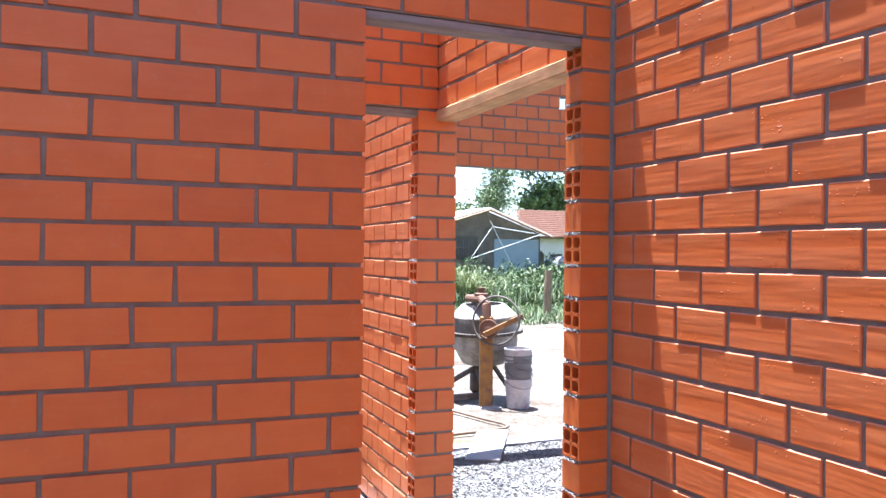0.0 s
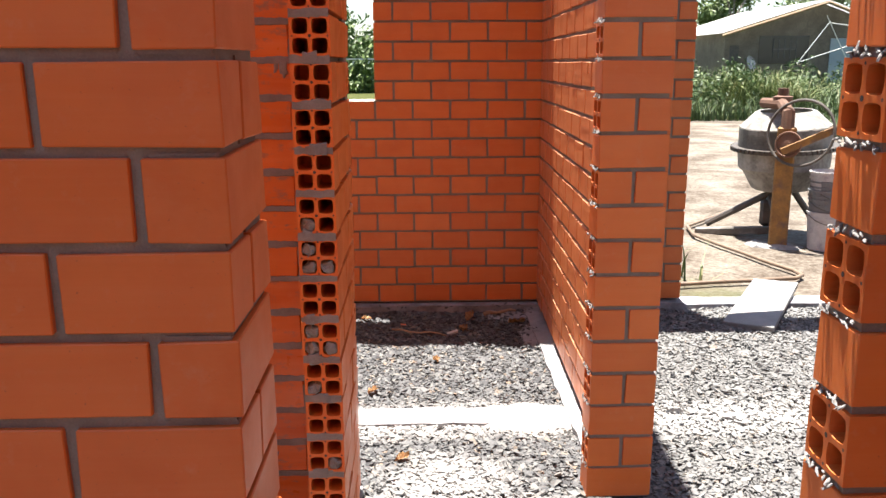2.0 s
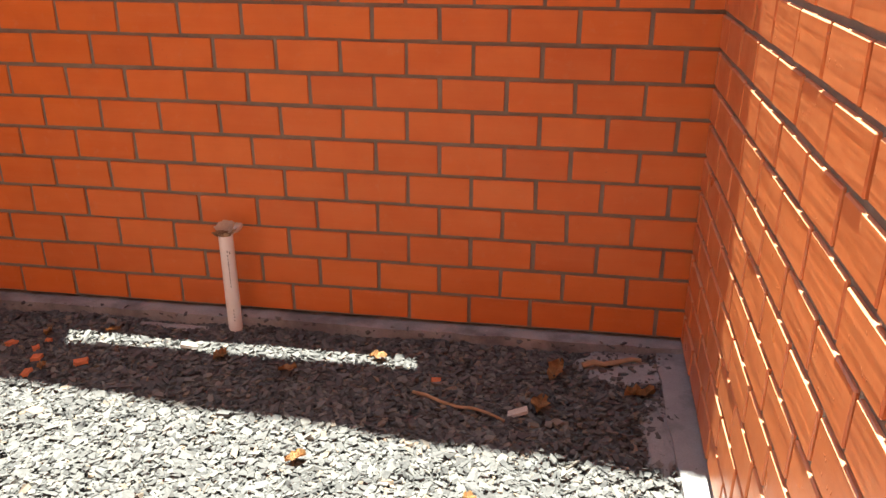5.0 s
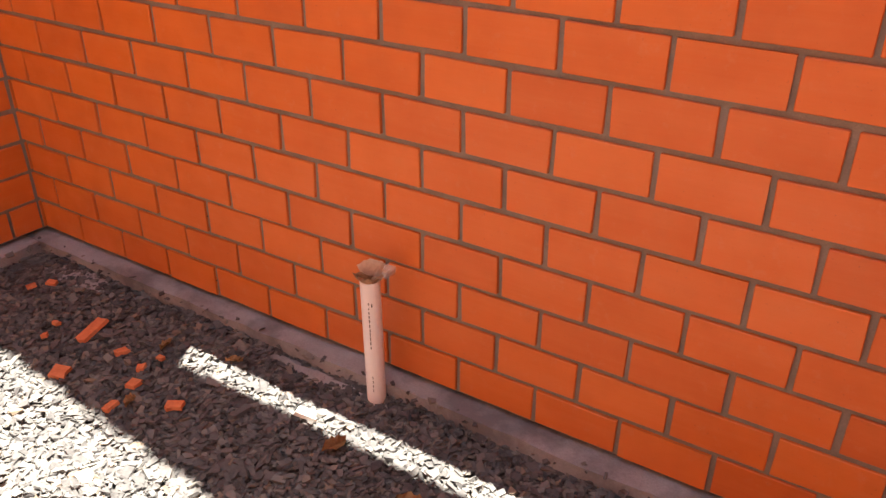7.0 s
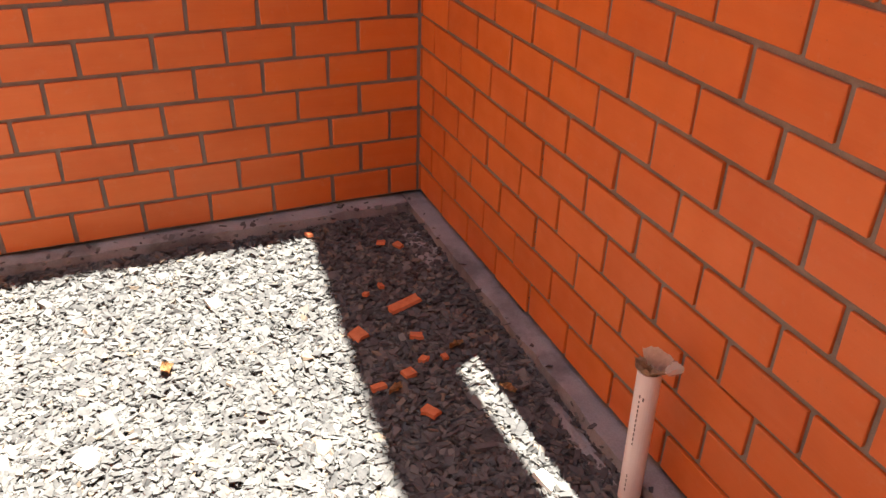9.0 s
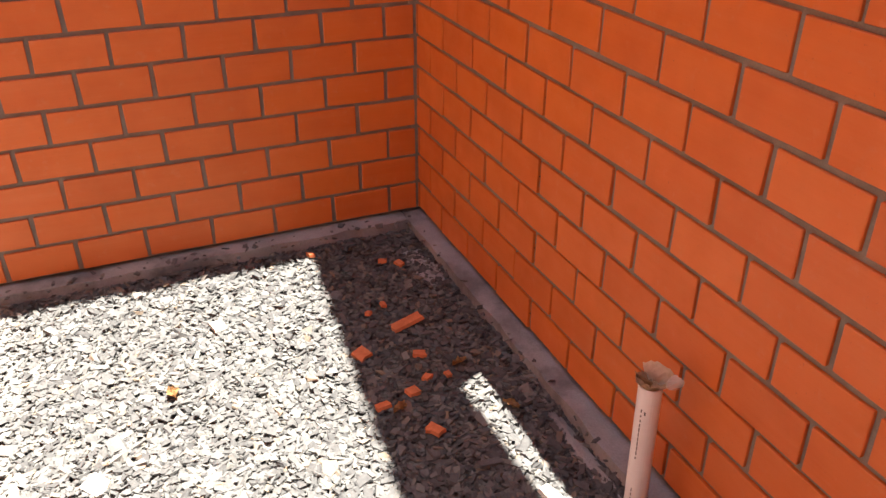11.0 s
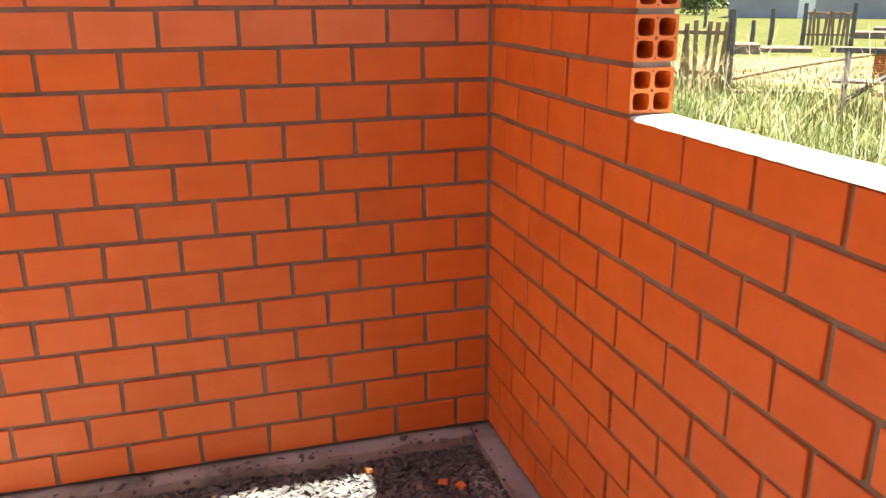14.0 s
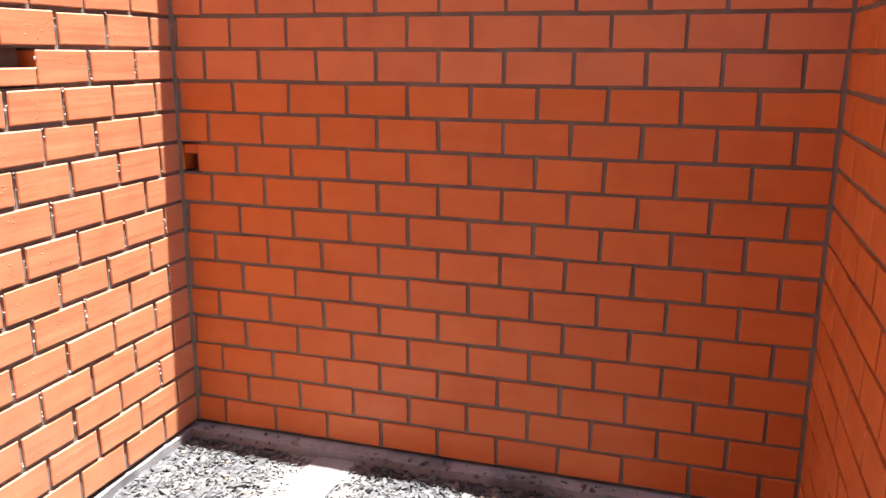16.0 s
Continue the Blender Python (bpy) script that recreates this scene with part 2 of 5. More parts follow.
M_PLUME = leafy("plume_grass", [(0.0, (0.045, 0.085, 0.012)), (0.5, (0.10, 0.135, 0.028)), (1.0, (0.22, 0.215, 0.08))])
M_STRAW = leafy("dry_straw", [(0.0, (0.16, 0.12, 0.05)), (0.5, (0.26, 0.20, 0.09)), (1.0, (0.36, 0.29, 0.15))])
def stone_material(name, dust):
    k = Nodes(name, 0.8)
    v = k.coords()
    c = k.ramp(k.island(), [(0.0, (0.026, 0.026, 0.031)), (0.3, (0.055, 0.055, 0.060)), (0.7, (0.092, 0.092, 0.096)), (0.93, (0.155, 0.152, 0.146)), (1.0, (0.18, 0.125, 0.085))])
    c = k.mix(0.22, c, k.ramp(k.noise(v, 90.0), [(0.3, 0.03), (0.7, 0.17)]))
    # cement powder lies round the tie strip and in a patch before it
    sep = k.t.nodes.new("ShaderNodeSeparateXYZ")
    k.put(sep.inputs[0], v)
    along = k.maths("ABSOLUTE", k.maths("SUBTRACT", sep.outputs[1], 4.90))
    px, py = k.maths("SUBTRACT", sep.outputs[0], 1.62), k.maths("SUBTRACT", sep.outputs[1], 4.40)
    spot = k.maths("SQRT", k.maths("ADD", k.maths("MULTIPLY", px, px), k.maths("MULTIPLY", k.maths("MULTIPLY", py, py), 2.0)))
    near = k.maths("ADD", k.maths("MINIMUM", k.maths("MULTIPLY", along, 1.6), spot), k.maths("MULTIPLY", k.noise(v, 9.0, 5.0, 0.65), 0.5))
    c = k.mix(k.ramp(near, [(0.26, 0.85), (0.58, 0.0)]), c, (0.36, 0.35, 0.34))
    c = k.mix(dust, c, (0.30, 0.29, 0.275))
    k.colour(c)
    k.bump(k.noise(v, 220.0), 0.5, 0.003)
    return k.m


M_STONE = stone_material("crushed_stone", 0.0)
M_STONEDUSTY = stone_material("dusty_crushed_stone", 0.22)
# one ground: sand in the yard, grass away from it
k = Nodes("ground_soil", 0.95)
v = k.coords()
sep = k.t.nodes.new("ShaderNodeSeparateXYZ")
k.put(sep.inputs[0], v)
gx = k.maths("MULTIPLY", k.maths("SUBTRACT", sep.outputs[0], 8.0), 0.7)
gy = k.maths("MULTIPLY", k.maths("SUBTRACT", sep.outputs[1], 14.0), 0.40)
dist = k.maths("SQRT", k.maths("ADD", k.maths("MULTIPLY", gx, gx), k.maths("MULTIPLY", gy, gy)))
edge = k.maths("ADD", k.maths("MULTIPLY", dist, 0.1), k.maths("MULTIPLY", k.noise(v, 0.7, 5.0), 0.5))
fx = k.maths("ADD", sep.outputs[0], 13.5)
fy = k.maths("SUBTRACT", sep.outputs[1], 18.8)
far = k.maths("SQRT", k.maths("ADD", k.maths("MULTIPLY", fx, fx), k.maths("MULTIPLY", fy, fy)))
edge2 = k.maths("ADD", k.maths("MULTIPLY", far, 0.12), k.maths("MULTIPLY", k.noise(v, 0.9, 5.0), 0.5))
sand = k.ramp(k.maths("ADD", k.maths("MULTIPLY", k.noise(v, 1.4, 7.0, 0.65), 0.6), k.maths("MULTIPLY", k.noise(v, 30.0, 4.0), 0.4)), [(0.33, (0.04, 0.031, 0.024)), (0.44, (0.095, 0.076, 0.060)), (0.55, (0.165, 0.143, 0.118)), (0.68, (0.25, 0.225, 0.195))])
soil = k.ramp(k.noise(v, 2.2, 8.0, 0.7), [(0.35, (0.05, 0.062, 0.016)), (0.44, (0.10, 0.075, 0.045)), (0.6, (0.155, 0.115, 0.07))])
sand = k.mix(k.ramp(sep.outputs[0], [(0.0, 1.0), (0.001, 0.0)]), sand, soil)
turf = k.ramp(k.noise(v, 3.0, 8.0, 0.7), [(0.3, (0.022, 0.034, 0.007)), (0.5, (0.052, 0.060, 0.016)), (0.72, (0.10, 0.086, 0.040))])
k.colour(k.mix(k.ramp(k.maths("MINIMUM", edge, edge2), [(0.66, 0.0), (0.76, 1.0)]), sand, turf))
k.bump(k.noise(v, 5.0, 8.0, 0.7), 0.7, 0.05)
k.b.inputs["Specular IOR Level"].default_value = 0.1
M_GROUND = k.m
k = Nodes("clear_film", 0.25).colour((0.75, 0.72, 0.70))
k.b.inputs["Alpha"].default_value = 0.35
M_FILM = k.m
glass = Nodes("dark_window_glass", 0.08).colour((0.02, 0.022, 0.025)).m


# ---- builders ----
def link_mesh(name, me, parent=None, label=""):
    ob = new(name, me)
    ob.parent = parent
    if label:
        ob["label"] = label
    return ob


def part(name, bm, material, parent=None, label="", smooth=False):
    me = bpy.data.meshes.new(name)
    bm.to_mesh(me)
    bm.free()
    me.materials.append(material)
    if smooth:
        me.polygons.foreach_set("use_smooth", [True] * len(me.polygons))
    return link_mesh(name, me, parent, label)


def thing(name, m, label, category, group="", kind=""):
    ob = new(name)
    ob.matrix_world = m
    return tagged(ob, label, category, group, kind)


def box(x0, x1, y0, y1, z0, z1, bevel=0.0, bm=None):
    bm = bm or bmesh.new()
    m = Matrix.Translation(((x0 + x1) / 2, (y0 + y1) / 2, (z0 + z1) / 2)) @ Matrix.Diagonal((x1 - x0, y1 - y0, z1 - z0, 1))
    made = bmesh.ops.create_cube(bm, size=1, matrix=m)
    if bevel:
        bmesh.ops.bevel(bm, geom=list({e for v in made["verts"] for e in v.link_edges}), offset=bevel, segments=1, affect="EDGES")
    return bm


def tube(points, radius, sides=8, closed=False, bm=None):
    """A tube along points; radius: one number, or one a point."""
    bm = bm or bmesh.new()
    pts = [Vector(p) for p in points]
    rings = []
    for i, p in enumerate(pts):
        a = pts[i - 1] if i or closed else p
        b = pts[(i + 1) % len(pts)] if i + 1 < len(pts) or closed else p
        d = (b - a).normalized()
        u = d.orthogonal().normalized() if abs(d.z) > 0.95 else d.cross(Vector((0, 0, 1))).normalized()
        w = d.cross(u)
        r = radius[i] if isinstance(radius, (list, tuple)) else radius
        rings.append([bm.verts.new(p + r * (math.cos(2 * math.pi * s / sides) * u + math.sin(2 * math.pi * s / sides) * w)) for s in range(sides)])
    for i in range(len(rings) - (0 if closed else 1)):
        q, n = rings[i], rings[(i + 1) % len(rings)]
        for s in range(sides):
            bm.faces.new((q[s], q[(s + 1) % sides], n[(s + 1) % sides], n[s]))
    if not closed:
        bm.faces.new(rings[0][::-1])
        bm.faces.new(rings[-1])
    bmesh.ops.recalc_face_normals(bm, faces=bm.faces[:])
    return bm


def lathe(profile, sides=32, bm=None):
    bm = bm or bmesh.new()
    rings = [[bm.verts.new((r * math.cos(2 * math.pi * s / sides), r * math.sin(2 * math.pi * s / sides), z)) for s in range(sides)] for r, z in profile]
    for q, n in zip(rings, rings[1:]):
        for s in range(sides):
            bm.faces.new((q[s], q[(s + 1) % sides], n[(s + 1) % sides], n[s]))
    bmesh.ops.recalc_face_normals(bm, faces=bm.faces[:])
    return bm


def soup(name, verts, faces, material, label, category, kind="stuff"):
    me = bpy.data.meshes.new(name)
    me.from_pydata(verts, [], faces)
    me.materials.append(material)
    return tagged(link_mesh(name, me), label, category, kind=kind)


# ---- brickwork ----
LP, HP, JT = 0.219, 0.111, 0.013
HB = HP - JT
rng = random.Random(7)
shared = {}


def brick_mesh(sx, sy, sz, material, wobble=(0.002, 0.002)):
    key = (round(sx, 3), round(sy, 3), round(sz, 3), material.name, rng.randrange(5))
    if key not in shared:
        bm = box(-sx / 2, sx / 2, -sy / 2, sy / 2, -sz / 2, sz / 2)
        for v in bm.verts:
            v.co += Vector((rng.uniform(-wobble[0], wobble[0]), rng.uniform(-wobble[1], wobble[1]), rng.uniform(-0.002, 0.002)))
        bmesh.ops.bevel(bm, geom=bm.edges[:], offset=0.0035 if min(wobble) < 0.001 else 0.0018, segments=1, affect="EDGES")
        me = bpy.data.meshes.new("brick")
        bm.to_mesh(me)
        bm.free()
        me.materials.append(material)
        shared[key] = me
    return shared[key]


def hollow_mesh(length, wide, high, material):
    """A brick lying along x whose +x end shows its four rounded channels and a small middle one."""
    key = ("hollow", round(length, 3), round(wide, 3), material.name)
    if key in shared:
        return shared[key]
    bm = bmesh.new()
    L, w, h = length / 2, wide / 2, high / 2
    c = [bm.verts.new(p) for p in ((-L, -w, -h), (-L, w, -h), (-L, w, h), (-L, -w, h), (L, -w, -h), (L, w, -h), (L, w, h), (L, -w, h))]
    for f in ((0, 3, 2, 1), (0, 1, 5, 4), (1, 2, 6, 5), (2, 3, 7, 6), (3, 0, 4, 7)):
        bm.faces.new([c[i] for i in f])
    deep, n = length * 0.93, 16
    for sy in (-1, 1):
        for sz in (-1, 1):
            cy, cz = sy * w / 2, sz * h / 2
            outer, inner, back = [], [], []
            for i in range(n):
                a = 2 * math.pi * i / n
                co, si = math.cos(a), math.sin(a)
                q = max(abs(co), abs(si))
                s = (abs(co) ** 5 + abs(si) ** 5) ** 0.2
                outer.append(bm.verts.new((L, cy + w / 2 * co / q, cz + h / 2 * si / q)))
                inner.append(bm.verts.new((L, cy - sy * 0.0012 + w * 0.385 * co / s, cz - sz * 0.0012 + h * 0.385 * si / s)))
                back.append(bm.verts.new((L - deep, cy - sy * 0.0012 + w * 0.38 * co / s, cz - sz * 0.0012 + h * 0.38 * si / s)))
            for i in range(n):
                j = (i + 1) % n
                bm.faces.new((outer[i], outer[j], inner[j], inner[i]))
                bm.faces.new((inner[i], inner[j], back[j], back[i]))
            bm.faces.new(back)
    for cy, cz in ((0, 0), (0, h * 0.86), (0, -h * 0.86), (w * 0.86, 0), (-w * 0.86, 0)):
        r = 0.0042 if cy == cz == 0 else 0.0026
        a = [bm.verts.new((L + 0.0004, cy + r * math.cos(t * math.pi / 4), cz + r * math.sin(t * math.pi / 4))) for t in range(8)]
        f = bm.faces.new(a)
        f.material_index = 1
    me = bpy.data.meshes.new("brick")
    bm.to_mesh(me)
    bm.free()
    me.materials.append(material)
    me.materials.append(M_INK)
    shared[key] = me
    return me


def spans(u0, u1, row, openings):
    out = [(u0, u1)]
    for a, b, r0, r1 in openings:
        if r0 <= row < r1:
            nxt = []
            for s, e in out:
                if b <= s or a >= e:
                    nxt.append((s, e))
                    continue
                if a > s:
                    nxt.append((s, a))
                if b < e:
                    nxt.append((b, e))
            out = nxt
    return out


def brick_wall(name, label, axis, u0, u1, v0, v1, rows, even, odd, openings=(), near=None, ridged=False, hollow=(), recess=(0.008, 0.008), m=None, pale_from=999):
    """A wall of bricks in running bond on a mortar core. rows: first and last course; even, odd: a joint's place in those courses;
    near: stretch and courses in which each brick is a part of its own; hollow: (place, side, parity) of ends that show channels."""
    core, todo = bmesh.new(), []
    for r in range(*rows):
        z, phase = r * HP, even if r % 2 == 0 else odd
        for s, e in spans(u0, u1, r, openings):
            a, b = s + 0.006, e - 0.006
            open_s = any(sd < 0 and abs(s - p) < 0.012 and par in (None, r % 2) for p, sd, par in hollow)
            open_e = any(sd > 0 and abs(e - p) < 0.012 and par in (None, r % 2) for p, sd, par in hollow)
            joints = [] if phase is None else [phase + n * LP for n in range(-40, 40) if s + 0.035 < phase + n * LP < e - 0.035]
            cuts = [s - JT / 2] + joints + [e + JT / 2]
            mid = [(a, b, z, z + HP)]
            if open_s or open_e:
                inner = (cuts[1] - JT if open_s else a, cuts[-2] + JT if open_e else b)
                mid = [(*inner, z, z + HP)] if inner[0] < inner[1] else []
                for c0, c1 in ([(a, inner[0])] if open_s else []) + ([(inner[1], b)] if open_e else []):
                    mid += [(c0, c1, z, z + JT / 2), (c0, c1, z + HP - JT / 2, z + HP)]
            for c0, c1, lo, hi in mid:
                if c1 - c0 < 0.01:
                    continue
                if axis == "x":
                    box(c0, c1, v0 + recess[0], v1 - recess[1], lo, hi, bm=core)
                else:
                    box(v0 + recess[0], v1 - recess[1], c0, c1, lo, hi, bm=core)
            for p, q in zip(cuts, cuts[1:]):
                todo.append((p + JT / 2, q - JT / 2, z, r))
    wall = part(name, core, M_MORTAR)
    tagged(wall, label, "wall", kind="structure")
    rest = bmesh.new()
    n0, n1, r0, r1 = near or (u0, u1, *rows)
    even_out, lean = (0.0003, 0.05) if ridged else (0.0015, 0.25)
    for c0, c1, z, r in todo:
        c, l = (c0 + c1) / 2, c1 - c0
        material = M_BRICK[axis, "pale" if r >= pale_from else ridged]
        jitter = rng.uniform(-0.0016, 0.0016)
        v, hz = (v0 + v1) / 2 + jitter, HB + rng.uniform(-0.0015, 0.001)
        side = [sd for p, sd, parity in hollow if abs((c1 if sd > 0 else c0) - p) < 0.012 and parity in (None, r % 2)]
        if side:
            me = hollow_mesh(l, v1 - v0, HB, material)
            ob = link_mesh("brick", me, wall)
            turn = (0 if axis == "x" else 90) + (0 if side[0] > 0 else 180)
            at = (c, v, z + HP / 2) if axis == "x" else (v, c, z + HP / 2)
            ob.matrix_basis = pose(*at, 0, 0, turn)
        elif n0 - 0.001 <= c <= n1 + 0.001 and r0 <= r < r1:
            me = brick_mesh(*((l, v1 - v0, hz) if axis == "x" else (v1 - v0, l, hz)), material, ((0.002, even_out) if axis == "x" else (even_out, 0.002)))
            ob = link_mesh("brick", me, wall)
            at = (c, v, z + HP / 2) if axis == "x" else (v, c, z + HP / 2)
            tip, cant = rng.uniform(-lean, lean), rng.uniform(-0.3, 0.3)
            ob.matrix_basis = pose(*at, *((tip, cant) if axis == "x" else (cant, tip)), rng.uniform(-lean, lean))
        else:
            if axis == "x":
                box(c0, c1, v0 + jitter, v1 + jitter, z + JT / 2, z + HP - JT / 2, bm=rest)
            else:
                box(v0 + jitter, v1 + jitter, c0, c1, z + JT / 2, z + HP - JT / 2, bm=rest)
    if rest.verts:
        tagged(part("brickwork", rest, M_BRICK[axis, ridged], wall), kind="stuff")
    else:
        rest.free()
    if m is not None:
        wall.matrix_world = m
    return wall


# ---- ground, footings and gravel ----
XW, YN, YS, YR, XP0, XP1, XA, YA, XJ, XR = -0.929, 6.516, 4.298, 4.180, 2.078, 2.292, 1.308, 2.648, 2.073, 2.188
YC, XC0, XC1, XJAMB, GZ = 3.753, 1.215, 1.315, -0.045, -0.052
HEAD = 21
bm = bmesh.new()
bmesh.ops.create_grid(bm, x_segments=90, y_segments=90, size=150)
for v in bm.verts:
    v.co.y += 60
    away = max(0.0, v.co.length - 25)
    v.co.z = -0.12 + 0.012 * away * noise.noise(v.co * 0.02) * 0.5
tagged(part("ground", bm, M_GROUND), "dry sandy yard with patches of grass", "ground", kind="structure")
tagged(part("floor", box(-2.65, 5.6, -3.2, YN + 0.05, -0.2, GZ - 0.012), M_GRAVELBED), "bed of grey crushed stone inside the shell", "floor", kind="structure")


def ledge(label, x0, x1, y0, y1, z1):
    """A poured strip with a slightly uneven edge."""
    bm = bmesh.new()
    nx, ny = max(2, int((x1 - x0) / 0.06)), max(2, int((y1 - y0) / 0.06))
    grid = [[bm.verts.new((x0 + (x1 - x0) * i / nx, y0 + (y1 - y0) * j / ny, z1)) for j in range(ny + 1)] for i in range(nx + 1)]
    for i in range(nx):
        for j in range(ny):
            bm.faces.new((grid[i][j], grid[i + 1][j], grid[i + 1][j + 1], grid[i][j + 1]))
    out = bmesh.ops.extrude_face_region(bm, geom=bm.faces[:])
    for v in out["geom"]:
        if isinstance(v, bmesh.types.BMVert):
            v.co.z = -0.2
    for v in bm.verts:
        n = noise.noise_vector(v.co * 9)
        n = n + noise.noise_vector(v.co * 27) * 0.5
        v.co += Vector((n.x * 0.010, n.y * 0.010, n.z * 0.004 if v.co.z > -0.1 else 0))
    bmesh.ops.recalc_face_normals(bm, faces=bm.faces[:])
    return tagged(part("trim", bm, M_CONC), label, "footing", kind="structure")


ledge("grey concrete footing along the window wall", XW - 0.1, 3.14, YN - 0.062, YN + 0.12, -0.010)
ledge("grey concrete footing along the end wall", XW - 0.1, XW + 0.062, YR, YN - 0.063, -0.011)
ledge("pale concrete footing along the side wall", 2.150, 2.30, 4.30, YN - 0.063, -0.028)
ledge("pale concrete tie strip across the gravel", XW + 0.063, 2.134, 4.855, 5.010, -0.036)
ledge("pale concrete threshold of the wide opening", 3.142, 5.6, YN - 0.03, YN + 0.13, -0.03)
ledge("concrete footing under the rough wall", XW + 0.063, XC1, YR - 0.03, YS + 0.01, -0.012)

# ---- walls ----
E_TURN = Matrix.Translation((2.236, YN, 0)) @ pose(0, 0, 0, 0, 0, -1.25) @ Matrix.Translation((-2.236, -YN, 0))
gable = [(-2.0, -0.88 + (r * HP - 2.95) / 0.6, r, r + 1) for r in range(27, 44)]
brick_wall("wall_north", "orange hollow brick wall with a window opening and sloping top", "x", XW - 0.1, 2.34, YN, YN + 0.105, (0, 44), XJAMB, XJAMB + LP / 2,
           [(XJAMB, XJAMB + 6 * LP, 11, HEAD)] + gable, (XW, 2.3, 0, 17), hollow=[(XJAMB, 1, None), (XJAMB + 6 * LP, -1, None)])
brick_wall("wall_porch", "orange brick wall beside and above a wide opening", "x", 2.345, 5.6, YN, YN + 0.105, (0, 30), 3.13 - LP, 3.13 - LP / 2,
           [(3.13, 5.2, 0, HEAD), (4.335, 4.45, 26, 27)], (2.9, 4.6, 0, 28))
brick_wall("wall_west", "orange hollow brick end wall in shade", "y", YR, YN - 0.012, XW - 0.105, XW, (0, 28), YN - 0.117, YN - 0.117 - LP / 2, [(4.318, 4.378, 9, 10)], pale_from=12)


def corner_joint(wall, x0, x1, y0, y1, top):
    """A vertical bed of mortar with an uneven face that fills an inner corner."""
    bm, rows = bmesh.new(), []
    for i in range(int(top / 0.018) + 1):
        n = noise.noise_vector(Vector((x0, y0, i * 0.018)) * 31)
        rows.append([bm.verts.new((x, y, i * 0.018)) for x, y in ((x0, y0), (x1 + 0.002 * n.x, y0 + 0.002 * n.y), (x1 + 0.002 * n.x, y1 + 0.003 * n.z), (x0, y1 + 0.003 * n.z))])
    for q, t in zip(rows, rows[1:]):
        for i in range(4):
            bm.faces.new((q[i], q[(i + 1) % 4], t[(i + 1) % 4], t[i]))
    bmesh.ops.recalc_face_normals(bm, faces=bm.faces[:])
    part("joint", bm, M_MORTAR, bpy.data.objects[wall])


corner_joint("wall_west", XW - 0.095, XW - 0.004, YN - 0.026, YN + 0.012, 28 * HP)
corner_joint("wall_west", XW - 0.02, XW + 0.0035, YS - 0.004, YS + 0.013, 28 * HP)
part("backing", box(XW - 0.1, XW - 0.075, 4.30, 4.39, 9 * HP, 10 * HP), M_MORTAR, bpy.data.objects["wall_west"])
part("brick", box(XW - 0.038, XW - 0.001, 4.319, 4.376, 9 * HP + 0.07, 10 * HP - JT / 2, 0.004), M_BRICK["y", False], bpy.data.objects["wall_west"])
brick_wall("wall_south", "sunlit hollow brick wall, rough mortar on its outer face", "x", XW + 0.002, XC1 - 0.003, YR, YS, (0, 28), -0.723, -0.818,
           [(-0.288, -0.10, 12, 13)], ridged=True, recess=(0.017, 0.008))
part("backing", box(-0.288, -0.10, YR + 0.004, YR + 0.05, 12 * HP, 13 * HP), M_MORTAR, bpy.data.objects["wall_south"])
part("brick", box(-0.284, -0.105, YR + 0.052, YS, 12 * HP + JT / 2, 12 * HP + 0.055, 0.003), M_BRICK["x", True], bpy.data.objects["wall_south"])
brick_wall("wall_stub", "short orange brick wall end with open channels", "y", YC, YR - 0.003, XC0, XC1, (0, HEAD), 3.873, 3.989, hollow=[(YC, -1, None)], recess=(0.008, 0.022))
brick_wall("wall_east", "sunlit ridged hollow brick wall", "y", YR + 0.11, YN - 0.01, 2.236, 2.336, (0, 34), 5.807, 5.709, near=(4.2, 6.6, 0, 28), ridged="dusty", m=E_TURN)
brick_wall("wall_pier", "orange brick pier at the doorway", "x", XP0, XP1, YR - 0.003, YR + 0.105, (0, HEAD), None, 2.188, hollow=[(XP0, -1, 1)])
brick_wall("wall_front", "orange hollow brick wall with a doorway", "x", -2.6, XR - 0.002, YA, YA + 0.105, (0, 28), XA + 0.006, XA + 0.006 - LP / 2,
           [(XA, XJ, 0, HEAD)] + [(XA - 0.110, XA, r, r + 1) for r in range(1, HEAD, 2)], (-0.7, XR, 4, 25), hollow=[(XJ, -1, 0)])
brick_wall("wall_jamb", "orange brick return of the doorway", "y", YA, YA + 0.222, XA - 0.097, XA, (0, 28), None, None,
           [(YA - 0.01, YA + 0.114, r, r + 1) for r in range(28) if r % 2 == 0 or r >= HEAD])
bm = bmesh.new()
for r in range(1, HEAD, 2):
    box(XA - 0.125, XA - 0.09, YA + 0.009, YA + 0.098, r * HP, r * HP + HP, bm=bm)
part("mortar", bm, M_MORTAR, bpy.data.objects["wall_jamb"])
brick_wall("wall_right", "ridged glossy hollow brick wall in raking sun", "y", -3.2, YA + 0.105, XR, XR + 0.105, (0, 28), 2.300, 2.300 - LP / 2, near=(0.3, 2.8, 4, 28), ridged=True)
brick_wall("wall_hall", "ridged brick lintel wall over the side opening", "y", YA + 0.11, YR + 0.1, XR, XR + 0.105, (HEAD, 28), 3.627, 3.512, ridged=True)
brick_wall("wall_door", "orange brick lintel wall over the room doorway", "x", XC0, XR - 0.003, YR - 0.003, YR + 0.105, (HEAD, 28), 1.874, 1.981)
brick_wall("wall_back", "plain brick wall behind the start", "x", -2.6, XR, -3.3, -3.2, (0, 28), 0.0, 0.1, near=(0, 0, 0, 0))
